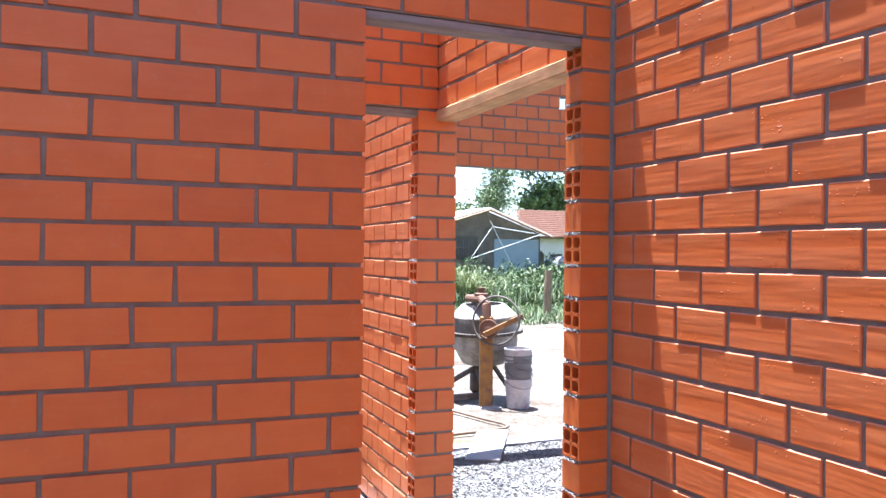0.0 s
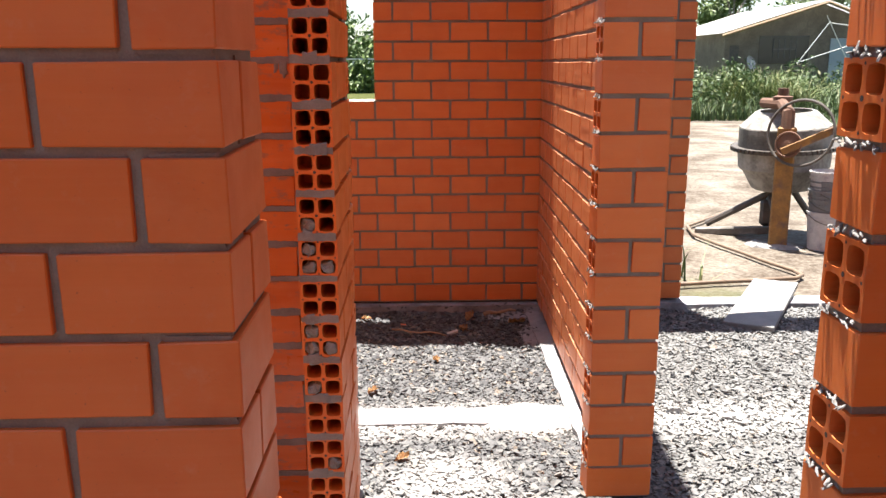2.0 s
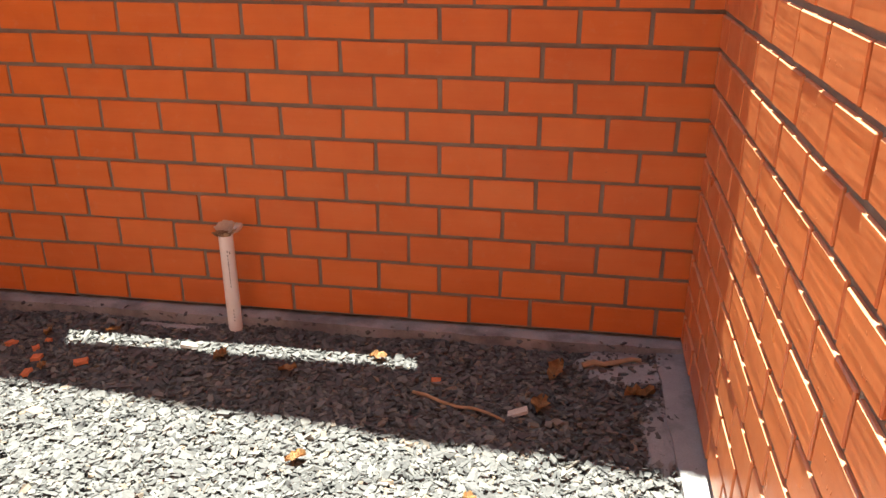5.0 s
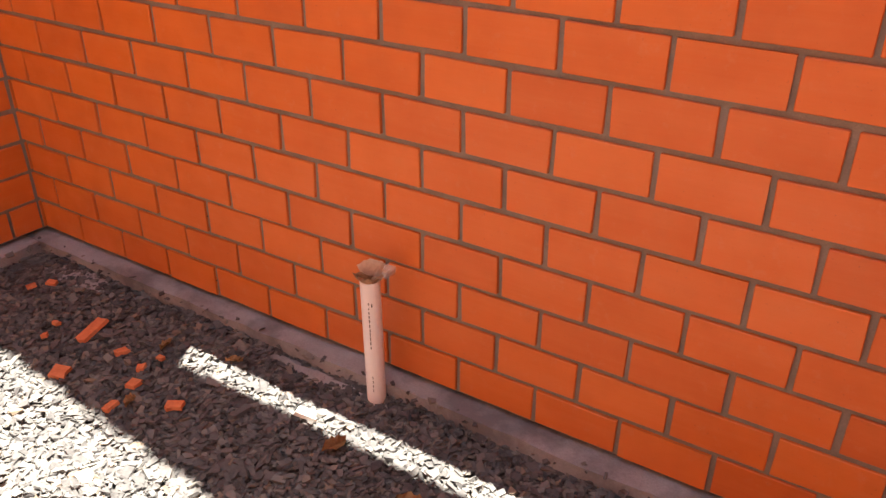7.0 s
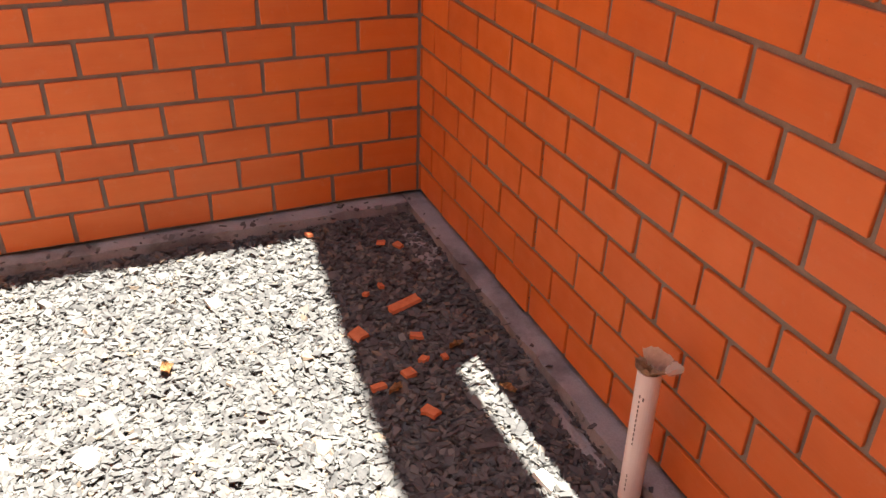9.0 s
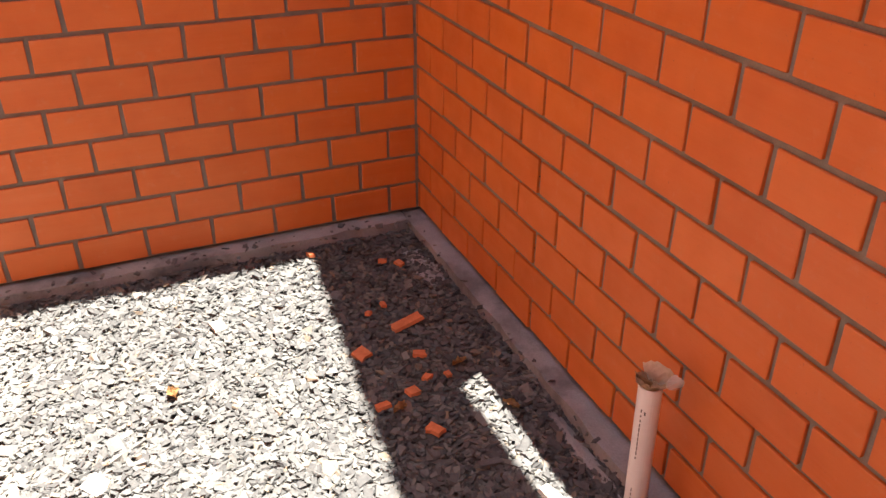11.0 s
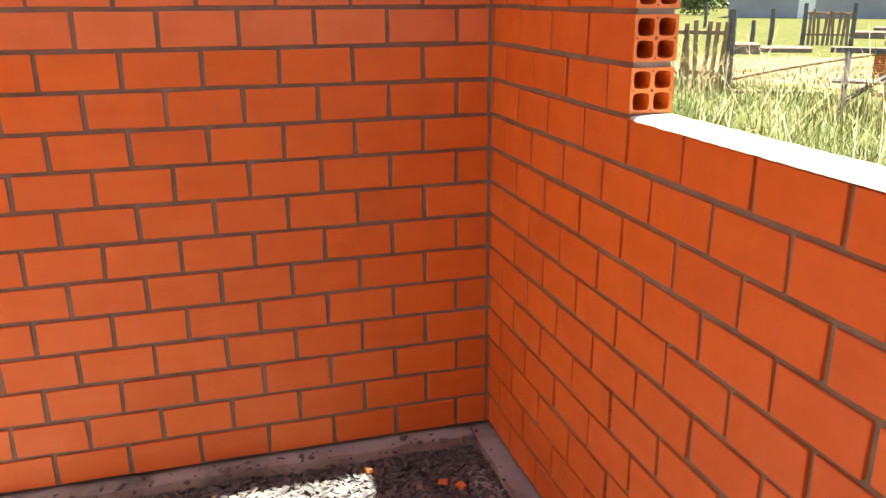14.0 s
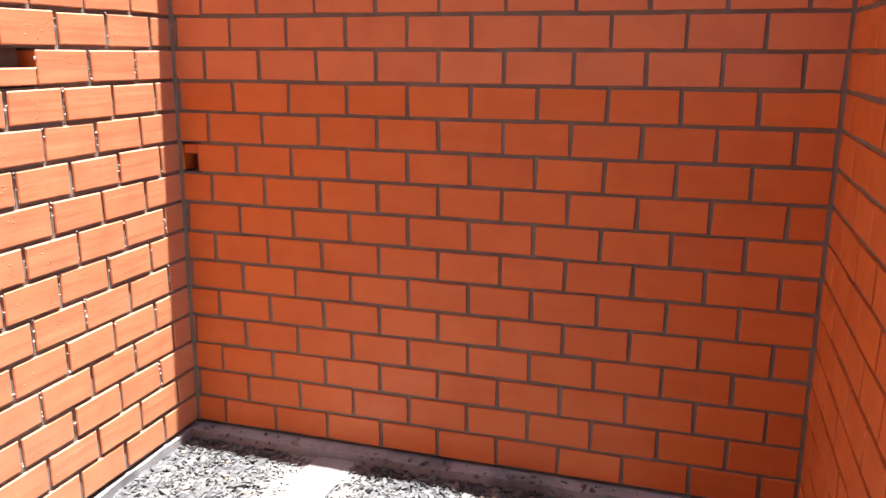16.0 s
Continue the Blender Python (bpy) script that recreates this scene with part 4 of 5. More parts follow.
def dry_leaf(x, y, s, turn):
    bm = bmesh.new()
    g = random.Random(int(1e4 * (x + 5 * y)))
    n = 9
    rows = [[bm.verts.new((s * (i / (n - 1) - 0.5), sy * s * 0.32 * math.sin(math.pi * (i + 0.4) / n) * (1 + 0.3 * g.uniform(-1, 1)), 0.25 * s * abs(sy) * g.uniform(0.4, 1.2) + 0.02 * s * i)) for sy in (-1, 0, 1)] for i in range(n)]
    for q, t in zip(rows, rows[1:]):
        for i in range(2):
            bm.faces.new((q[i], q[i + 1], t[i + 1], t[i]))
    bmesh.ops.solidify(bm, geom=bm.faces[:], thickness=0.0012)
    ob = part("dry_leaf", bm, M_LEAFDRY)
    ob.matrix_world = pose(x, y, GZ + 0.014, g.uniform(-20, 20), g.uniform(-20, 20), turn)
    return tagged(ob, "curled dry brown leaf lying on the gravel", "leaf", "dry leaves on the gravel")


for x, y, s, a in ((1.81, 6.278, 0.09, 70), (2.071, 6.176, 0.10, 20), (1.765, 6.066, 0.08, 80), (0.92, 6.16, 0.06, 20), (0.66, 6.21, 0.07, 75), (0.20, 6.33, 0.05, 30), (-0.02, 6.28, 0.05, 100), (-0.2, 5.5, 0.05, 10), (0.35, 5.2, 0.05, 60),
                   (1.1, 5.7, 0.06, 20), (1.3, 5.2, 0.06, 50), (1.6, 5.6, 0.05, 110), (1.45, 4.55, 0.06, 30), (0.1, 6.05, 0.05, 120), (1.2, 6.29, 0.06, 5)):
    dry_leaf(x, y, s, a)


def stick(a, b, r, label, name="stick"):
    a, b = Vector(a), Vector(b)
    pts = [a.lerp(b, i / 6) + Vector((0, 0, 0.006 * math.sin(i * 1.7))) + noise.noise_vector(a * 3 + Vector((i, 0, 0))) * 0.01 for i in range(7)]
    return tagged(part(name, tube(pts, [r * (1 - 0.05 * i) for i in range(7)], 7), M_STICK), label, "stick")


stick((1.90, 6.325, GZ + 0.03), (2.09, 6.38, GZ + 0.035), 0.011, "broken dry stick lying on the gravel")
stick((1.36, 6.09, GZ + 0.02), (1.66, 5.98, GZ + 0.018), 0.006, "thin dry twig lying on the gravel")


# ---- yard things ----
def concrete_slab():
    slab = part("slab", box(-0.14, 0.14, -0.48, 0.48, -0.015, 0.015, 0.004), M_SLAB)
    slab.matrix_world = pose(3.63, 6.46, -0.018, 2.0, -2, -32)
    return tagged(slab, "pale grey slab tilted over the gravel edge", "slab")


concrete_slab()
bmh = tube([(4.9, 10.2, -0.09), (4.5, 9.7, -0.085), (4.05, 9.2, -0.085), (3.98, 8.8, -0.085), (4.06, 8.4, -0.085), (4.14, 8.1, -0.085), (4.22, 7.75, -0.085), (4.30, 7.5, -0.085), (4.30, 7.36, -0.085), (4.22, 7.28, -0.085), (3.95, 7.24, -0.085), (3.6, 7.2, -0.085), (3.2, 7.13, -0.085), (2.8, 7.1, -0.085)], 0.016, 8)
tagged(part("hose", bmh, M_HOSE, smooth=True), "dusty brown hose looping over the sand", "hose")
stick((3.7, 6.72, -0.085), (4.05, 6.66, -0.09), 0.018, "short grey board scrap beside the slab", "timber_scrap")


def concrete_mixer(m):
    mixer = thing("concrete_mixer", m, "cement-stained drum concrete mixer with worn yellow post", "mixer")
    tilt = pose(0, 0.30, 0.80, 3, -2, 0)
    drum = part("drum", lathe([(0.0, -0.36), (0.25, -0.36), (0.27, -0.345), (0.345, -0.20), (0.385, -0.16), (0.395, 0.0), (0.395, 0.03)], 40), M_DRUM, mixer, smooth=False)
    drum.matrix_basis = tilt
    up = part("upper_drum", lathe([(0.39, 0.03), (0.385, 0.19), (0.38, 0.20)], 40), M_DRUMDARK, mixer)
    up.matrix_basis = tilt
    cone = part("cone", lathe([(0.385, 0.20), (0.25, 0.33), (0.225, 0.33), (0.36, 0.19)], 12), M_DRUM, mixer, "pale cement-coated cone")
    cone.matrix_basis = tilt
    bm = lathe([(0.395, -0.005), (0.445, -0.005), (0.445, 0.03), (0.395, 0.03)], 40)
    for i in range(60):
        a = 2 * math.pi * i / 60
        bmesh.ops.create_cube(bm, size=1, matrix=Matrix.Translation((0.445 * math.cos(a), 0.445 * math.sin(a), 0.012)) @ pose(0, 0, 0, 0, 0, math.degrees(a)) @ Matrix.Diagonal((0.022, 0.024, 0.034, 1)))
    part("gear_ring", bm, M_DARKMETAL, mixer, "dark toothed ring").matrix_basis = tilt
    part("post", box(-0.075, 0.075, -0.235, -0.145, -0.02, 1.02, 0.012), M_YELLOW, mixer, "yellow steel post")
    part("arm", tube([(0.0, -0.19, 1.0), (0.0, -0.17, 1.13), (-0.05, -0.02, 1.20), (-0.20, 0.20, 1.20)], [0.055, 0.055, 0.05, 0.045], 10), M_RUST, mixer, "rusty curved arm")
    part("bearing", lathe([(0, 0), (0.08, 0), (0.08, 0.09), (0.045, 0.10), (0.045, 0.16), (0, 0.16)], 16), M_RUST, mixer).matrix_basis = pose(-0.05, 0.05, 1.17)
    hub = pose(0.02, -0.26, 0.88, 82, 0, -18) @ Matrix.Diagonal((0.7, 0.7, 0.8, 1))
    part("tilting_wheel", tube([(0.27 * math.cos(i * math.pi / 16), 0.27 * math.sin(i * math.pi / 16), 0) for i in range(32)], 0.012, 8, True), M_DARKMETAL, mixer, "thin iron hand wheel").matrix_basis = pose(0.10, -0.27, 0.98, 80, 0, -24)
    part("wheel_plate", lathe([(0, -0.02), (0.13, -0.02), (0.14, 0), (0.13, 0.02), (0.10, 0.025), (0.03, 0.03), (0.03, 0.05), (0, 0.05)], 28), M_RUST, mixer).matrix_basis = hub
    part("brake_ring", tube([(0.145 * math.cos(i * math.pi / 12), 0.145 * math.sin(i * math.pi / 12), 0.02) for i in range(24)], 0.014, 6, True), M_RUST, mixer).matrix_basis = hub
    lever = part("lever", box(-0.06, 0.42, -0.03, 0.03, -0.012, 0.012, 0.005), M_YELLOW, mixer, "yellow flat lever")
    lever.matrix_basis = pose(0.02, -0.31, 0.85, 90, -26, 4)
    for sx, a, b in ((0, (-0.05, 0.25, 0.42), (-0.62, 0.35, 0.06)), (1, (-0.1, 0.3, 0.40), (0.02, -0.1, 0.12)), (2, (0.1, 0.4, 0.42), (0.35, 0.65, 0.05))):
        part("leg", tube([a, tuple((p + q) / 2 for p, q in zip(a, b)), b], 0.03, 8), M_DARKMETAL, mixer)
    part("base_rail", box(-0.72, 0.05, 0.10, 0.17, 0.05, 0.12, 0.01), M_DRUMDARK, mixer).matrix_basis = pose(0, 0, 0, 0, -6, -6)
    part("motor", box(-0.16, 0.06, 0.18, 0.42, 0.10, 0.34, 0.03), M_DARKMETAL, mixer, "small dark motor under the drum")
    bm = bmesh.new()
    made = bmesh.ops.create_icosphere(bm, subdivisions=3, radius=1, matrix=Matrix.Translation((-0.02, -0.18, -0.03)) @ Matrix.Diagonal((0.26, 0.17, 0.06, 1)))
    for v in made["verts"]:
        v.co += noise.noise_vector(v.co * 9) * 0.03
    part("spilled_cement", bm, M_SMEAR, mixer, "hardened cement round the foot")
    return mixer


concrete_mixer(pose(4.66, 8.62, -0.12, 0, 0, -23))


def bucket(m, h, material, label):
    b = thing("bucket", m, label, "bucket", "stacked buckets")
    part("body", lathe([(0.0, 0.004), (0.115, 0), (0.125, 0.005), (0.150, h), (0.144, h), (0.12, 0.012), (0, 0.012)], 28), material, b)
    for z in (h - 0.012, h - 0.055):
        r = 0.125 + 0.025 * z / h
        part("rim", lathe([(r, z - 0.006), (r + 0.009, z - 0.006), (r + 0.009, z + 0.008), (r - 0.003, z + 0.008)], 28), material, b)
    part("bail", tube([(0.155 * math.cos(a), -0.155 * math.sin(a) - 0.005, h - 0.03 - 0.07 * math.sin(a)) for a in [math.pi * i / 12 for i in range(13)]], 0.003, 6), M_DARKMETAL, b)
    return b


bx, by = 4.93, 8.33
bucket(pose(bx, by, -0.12), 0.33, M_BUCKETPALE, "cement-coated pale bucket under a stack of buckets")
for i in range(4):
    bucket(pose(bx + 0.004 * (-1) ** i, by, 0.02 + i * 0.075, 0, 0, 40 * i), 0.30, M_BUCKET if i < 3 else M_BUCKETPALE, "dark grey plastic bucket nested in a stack" if i < 3 else "pinkish grey bucket on top of a stack")


def facade_house():
    """Grey rendered house with a low pale gable roof."""
    x0, x1, y0, y1, eave, ridge = 13.4, 20.0, 34.0, 42.0, 2.75, 3.85
    house = thing("house", pose((x0 + x1) / 2, y0, -0.15), "grey rendered low house with pale gable roof", "house")
    cx = (x0 + x1) / 2
    half = (x1 - x0) / 2
    mid = 17.05 - cx
    bm = bmesh.new()
    front = [bm.verts.new(p) for p in ((-half, 0, 0), (half, 0, 0), (half, 0, eave), (mid, 0, ridge - 0.06), (-half, 0, eave))]
    rear = [bm.verts.new((v.co.x, y1 - y0, v.co.z)) for v in front]
    bm.faces.new(front)
    bm.faces.new(rear[::-1])
    for i in range(5):
        bm.faces.new((front[i], rear[i], rear[(i + 1) % 5], front[(i + 1) % 5]))
    bmesh.ops.recalc_face_normals(bm, faces=bm.faces[:])
    part("wall", bm, M_RENDER, house)
    for s, xa in ((-1, -half - 0.35), (1, half + 0.35)):
        bm = bmesh.new()
        z = eave - 0.10
        q = [bm.verts.new(p) for p in ((xa, -0.6, z), (mid, -0.6, ridge + 0.03), (mid, y1 - y0 + 0.4, ridge + 0.03), (xa, y1 - y0 + 0.4, z))]
        bm.faces.new(q)
        bmesh.ops.solidify(bm, geom=bm.faces[:], thickness=0.06)
        part("roof", bm, M_ROOFTIN, house, "pale corrugated roof sheet")
        a, b = Vector((xa, -0.62, z - 0.10)), Vector((mid, -0.62, ridge - 0.08))
        part("fascia", tube([a, b], 0.06, 4), M_PALE, house, "timber verge board")
    window = part("window", box(-1.95, 0.0, -0.03, 0.03, 1.5, 2.55), glass, house, "dark shuttered window")
    part("pane", box(-1.4, -0.5, -0.045, -0.035, 1.7, 2.42), glass, window)
    for i in range(5):
        part("bar", box(-1.4 + i * 0.225 - 0.016, -1.4 + i * 0.225 + 0.016, -0.06, -0.045, 1.7, 2.42), M_GREYBOARD, window)
    part("bar", box(-1.43, -0.47, -0.064, -0.045, 2.03, 2.07), M_GREYBOARD, window)
    part("panel", box(0.85, 3.2, -0.05, -0.005, 0.0, 2.45, 0.01), M_BLUEWALL, house, "pale blue board leaning on the wall")
    dish = part("satellite_dish", lathe([(0.0, 0.0), (0.12, 0.012), (0.24, 0.05), (0.30, 0.09), (0.305, 0.085), (0.24, 0.04), (0.12, 0.0), (0.0, -0.012)], 24), M_BUCKETPALE, house, "small grey satellite dish")
    dish.matrix_basis = pose(-2.45, -0.45, 1.5, 70, 0, 40)
    part("dish_arm", tube([(-2.45, -0.45, 1.5), (-2.45, -0.1, 1.4), (-2.45, 0.0, 1.4)], 0.02, 6), M_DARKMETAL, house)
    part("opening", box(-3.1, -2.75, -0.02, 0.02, 0.5, 2.2), M_DARKMETAL, house)
    return house


facade_house()


def tiled_house():
    house = thing("house", pose(25.4, 40.0, -0.15), "white house with a clay tile roof", "house")
    part("wall", box(-2.9, 4.4, 0, 6, 0, 2.75), M_WHITEWALL, house)
    bm = bmesh.new()
    low, high = [(-3.2, -0.7, 2.66), (4.8, -0.7, 2.66)], [(-1.8, 2.9, 4.36), (4.8, 2.9, 4.36)]
    bm.faces.new([bm.verts.new(p) for p in low + high[::-1]])
    bmesh.ops.solidify(bm, geom=bm.faces[:], thickness=0.04)
    roof = part("roof", bm, M_ROOFTILE, house, "clay tile roof")
    for j in range(14):
        a, b = j / 14, (j + 1) / 14
        part("tile_course", box(-3.3 + 1.6 * a, 4.9, -0.8 + 3.8 * a, -0.8 + 3.8 * b + 0.06, 2.7 + 1.7 * a, 2.7 + 1.7 * a + 0.13, 0.02), M_ROOFTILE, roof)
    w = part("window", box(-1.3, -0.5, -0.04, 0.02, 1.1, 1.8), M_DARKMETAL, house)
    part("pane", box(-1.22, -0.58, -0.05, -0.042, 1.18, 1.72), glass, w)
    part("door", box(-2.4, -1.7, -0.04, 0.02, 0, 1.95), M_DARKMETAL, house, "dark doorway")
    part("awning_post", tube([(-2.3, -0.7, 2.1), (-1.5, -0.05, 1.6)], 0.05, 6), M_WHITEWALL, house)
    return house


tiled_house()
# leaning poles before the house
frame_poles = thing("pole_tripod", pose(16.2, 31.5, -0.12), "white poles leaning together in front of the house", "poles")
for a, b in (((0.05, 0, 2.95), (-1.0, 0.1, 1.45)), ((-0.1, 0, 3.15), (1.3, 0, 0.7)), ((0.0, 0, 2.9), (2.2, 0.2, 2.65)), ((-0.9, 0, 1.55), (2.4, 0.1, 2.6))):
    part("pole", tube([a, b], 0.014, 8), M_WHITEWALL, frame_poles)
post = tagged(part("fence_post", tube([(12.3, 20.2, -0.2), (12.3, 20.2, 0.6), (12.33, 20.2, 1.15)], [0.12, 0.11, 0.10], 10), M_PALE), "grey weathered timber post among weeds", "post")
tarp = bmesh.new()
made = bmesh.ops.create_icosphere(tarp, subdivisions=3, radius=1, matrix=Matrix.Translation((20.9, 33.5, 0.6)) @ Matrix.Diagonal((1.2, 0.7, 0.95, 1)))
for v in made["verts"]:
    v.co += noise.noise_vector(v.co * 2.2) * 0.25
tagged(part("tarpaulin", tarp, grainy("navy_tarp", (0.012, 0.016, 0.028), (0.03, 0.035, 0.055), 6.0, 0.5, 0.004)), "navy tarpaulin heaped beside the house", "tarpaulin")


def blades(name, label, boxes, material, seed, category="grass"):
    """Curved blades. boxes: x0, x1, y0, y1, number, lowest and highest length, width, bend."""
    g = np.random.default_rng(seed)
    V, F, at = [], [], 0
    for x0, x1, y0, y1, n, l0, l1, wide, bend in boxes:
        base = np.stack([g.uniform(x0, x1, n), g.uniform(y0, y1, n), np.full(n, -0.14)], 1)
        a, l, b = g.uniform(0, 2 * np.pi, n), g.uniform(l0, l1, n), g.uniform(0.15, 1.0, n) * bend
        d = np.stack([np.cos(a), np.sin(a), 0 * a], 1)
        s = np.stack([-np.sin(a), np.cos(a), 0 * a], 1) * (wide * g.uniform(0.6, 1.3, n))[:, None]
        rows = []
        for f, w in ((0, 1.0), (0.4, 0.85), (0.75, 0.5), (1.0, 0.06)):
            c = base + d * (l * b * f ** 2)[:, None]
            c[:, 2] += l * f * (1 - 0.35 * b * f)
            rows += [c - s * w, c + s * w]
        v = np.stack(rows, 1)
        f = np.array([(0, 1, 3, 2), (2, 3, 5, 4), (4, 5, 7, 6)])
        V.append(v.reshape(-1, 3))
        F.append((np.arange(n)[:, None, None] * 8 + f[None]).reshape(-1, 4) + at)
        at += n * 8
    return soup(name, np.concatenate(V).tolist(), np.concatenate(F).tolist(), material, label, category)


blades("tall_grass", "tall sunlit grass outside the window", [(-9.5, 2.8, 7.3, 11.5, 34000, 0.3, 0.66, 0.005, 0.9), (-9.5, 2.8, 7.3, 10.5, 1500, 0.8, 1.35, 0.004, 0.9), (-12, 2, 11.5, 15, 12000, 0.1, 0.3, 0.007, 0.9),
                                                         (-14, 2, 15, 26, 7000, 0.06, 0.16, 0.012, 0.9)], M_GRASS, 11)
blades("dry_grass", "long dry straw-coloured grass stalks outside the window", [(-9.5, 2.8, 7.4, 13.0, 330, 0.8, 1.3, 0.004, 1.2), (-11.6, -8.5, 11.5, 14.0, 260, 0.9, 1.5, 0.005, 1.2), (-7.4, -5.6, 12.8, 15.0, 160, 0.9, 1.5, 0.005, 1.1)], M_STRAW, 13)
blades("plume_grass", "arching yellow-green plumed grass before the house", [(10.2, 12.5, 24.5, 28, 3800, 0.9, 1.75, 0.009, 1.5)], M_PLUME, 14)
blades("weeds", "rank green weeds before the house", [(7, 26, 26, 32, 12000, 0.4, 1.1, 0.011, 1.0), (6, 15, 23.5, 26.5, 7000, 0.3, 0.8, 0.010, 1.0), (10, 16, 17.5, 23, 5000, 0.10, 0.35, 0.012, 1.0), (2.9, 3.6, 7.2, 9.5, 160, 0.15, 0.5, 0.008, 0.9), (6, 20, 23.5, 28, 900, 0.9, 1.5, 0.012, 1.2)], M_WEED, 12, "weeds")


def leaf_mounds(name, label, mounds, per, leaf, material, seed):
    """Bushy mounds of small leaves. mounds: x, y, radius, height."""
    g = np.random.default_rng(seed)
    V = []
    for x, y, r, h in mounds:
        a, e, q = g.uniform(0, 2 * np.pi, per), np.arccos(g.uniform(0, 1, per)), g.uniform(0.55, 1.0, per) ** 0.6
        lump = 1 + 0.28 * np.sin(3 * a + x) * np.cos(4 * e + y)
        c = np.stack([x + r * lump * q * np.sin(e) * np.cos(a), y + r * lump * q * np.sin(e) * np.sin(a), -0.15 + h * lump * q * np.cos(e)], 1)
        u = g.normal(0, 1, (per, 3))
        u /= np.linalg.norm(u, axis=1)[:, None]
        w = np.cross(u, g.normal(0, 1, (per, 3)))
        w /= np.linalg.norm(w, axis=1)[:, None]
        s = leaf * g.uniform(0.5, 1.6, per)[:, None]
        V.append(np.stack([c - u * s, c - w * s * 0.35, c + u * s, c + w * s * 0.35], 1).reshape(-1, 3))
    V = np.concatenate(V)
    return soup(name, V.tolist(), np.arange(len(V)).reshape(-1, 4).tolist(), material, label, "weeds")


wg = random.Random(31)
leaf_mounds("weed_thicket", "tangled leafy weed thicket before the house", [(wg.uniform(8, 25), wg.uniform(25, 31.5), wg.uniform(0.7, 1.5), wg.uniform(0.5, 1.55)) for _ in range(66)], 1300, 0.065, M_WEED, 32)


def tree(x, y, height, spread, leaves, leaf, seed, material, label, narrow=1.0, trunk=0.16):
    g = random.Random(seed)
    root = thing("tree", pose(x, y, -0.2), label, "tree")
    bm = bmesh.new()
    tips = []

    def limb(a, d, ln, r, depth):
        pts, p, q = [a], a.copy(), d.copy()
        for i in range(5):
            q = (q + Vector((g.uniform(-0.25, 0.25), g.uniform(-0.25, 0.25), g.uniform(-0.05, 0.2)))).normalized()
            p = p + q * ln / 5
            pts.append(p.copy())
        tube(pts, [r * (1 - 0.12 * i) for i in range(6)], 7, bm=bm)
        if depth == 0:
            tips.extend(pts[2:])
            return
        for i in range(3 if depth > 1 else 4):
            t = pts[g.randrange(2, 6)]
            side = Vector((g.uniform(-1, 1), g.uniform(-1, 1), g.uniform(0.1, 0.9))).normalized()
            limb(t, (q * 0.4 + side).normalized(), ln * g.uniform(0.5, 0.75), r * 0.45, depth - 1)

    limb(Vector((0, 0, 0)), Vector((0, 0, 1)), height * 0.5, trunk, 3)
    for v in bm.verts:
        v.co.x, v.co.y = v.co.x * narrow, v.co.y * narrow
    part("trunk", bm, M_BARK, root)
    n = np.random.default_rng(seed)
    tip = np.array([tuple(t) for t in tips]) * (narrow, narrow, 1)
    c = tip[n.integers(0, len(tip), leaves)] + n.normal(0, spread, (leaves, 3)) * (1, 1, 0.7)
    u = n.normal(0, 1, (leaves, 3))
    u /= np.linalg.norm(u, axis=1)[:, None]
    w = np.cross(u, n.normal(0, 1, (leaves, 3)))
    w /= np.linalg.norm(w, axis=1)[:, None]
    s = leaf * n.uniform(0.6, 1.5, leaves)[:, None]
    v = np.stack([c - u * s, c - w * s * 0.4, c + u * s, c + w * s * 0.4], 1).reshape(-1, 3)
    me = bpy.data.meshes.new("crown")
    me.from_pydata(v.tolist(), [], np.arange(leaves * 4).reshape(-1, 4).tolist())
    me.materials.append(material)
    link_mesh("crown", me, root)
    return root


tree(20.6, 52, 13.5, 0.42, 4300, 0.13, 21, M_GUMLEAF, "tall thin-leaved grey-green tree behind the house", 0.5, 0.2)
tree(26.6, 54, 9.8, 0.5, 4300, 0.13, 22, M_GUMLEAF, "open grey-green tree behind the house", 0.55, 0.18)
tree(32.6, 55, 11.0, 0.7, 11000, 0.18, 23, M_LEAF, "dense green tree behind the tiled house", 0.6, 0.24)
tree(22.5, 60, 6.6, 0.6, 7000, 0.18, 24, M_LEAF, "round green tree far behind the house", 0.8)
tree(29.5, 62, 7.2, 0.7, 7000, 0.2, 27, M_LEAF, "green tree behind the roofs", 0.8)
tree(-57, 43.5, 2.9, 0.8, 5000, 0.13, 26, M_LEAF, "small rounded bush on the lawn", 1.0, 0.06)
leaf_mounds("far_woods", "dark line of far trees past the lawn", [(-92 + 0.5 * i + wg.uniform(-3, 3), 28 + 3.2 * i, wg.uniform(3, 5), wg.uniform(5, 9)) for i in range(22)], 700, 0.5, M_LEAF, 33)


# ---- beyond the window ----
def pallet_fence(m, n, label, high=1.15, width=0.09, pitch=0.14, first=True):
    f = thing("pallet_fence", m, label, "fence", "fences beyond the window")
    g = random.Random(n)
    for z in (0.3, 0.95):
        part("rail", box(-0.05, n * pitch, 0.01, 0.05, z, z + 0.07, 0.005), M_PALE, f)
    for i in range(n):
        part("slat", box(-width / 2, width / 2, -0.02, 0.005, 0, high * g.uniform(0.88, 1.05), 0.004), M_PALE, f).matrix_basis = pose(i * pitch + 0.05, 0, 0, 0, g.uniform(-4, 4), 0)
    for x in (-0.12, n * pitch + 0.05)[0 if first else 1:]:
        part("post", tube([(x, 0.06, -0.2), (x + 0.01, 0.06, 0.7), (x, 0.06, high + 0.2)], [0.075, 0.07, 0.065], 9), M_GREYBOARD, f)
    return f


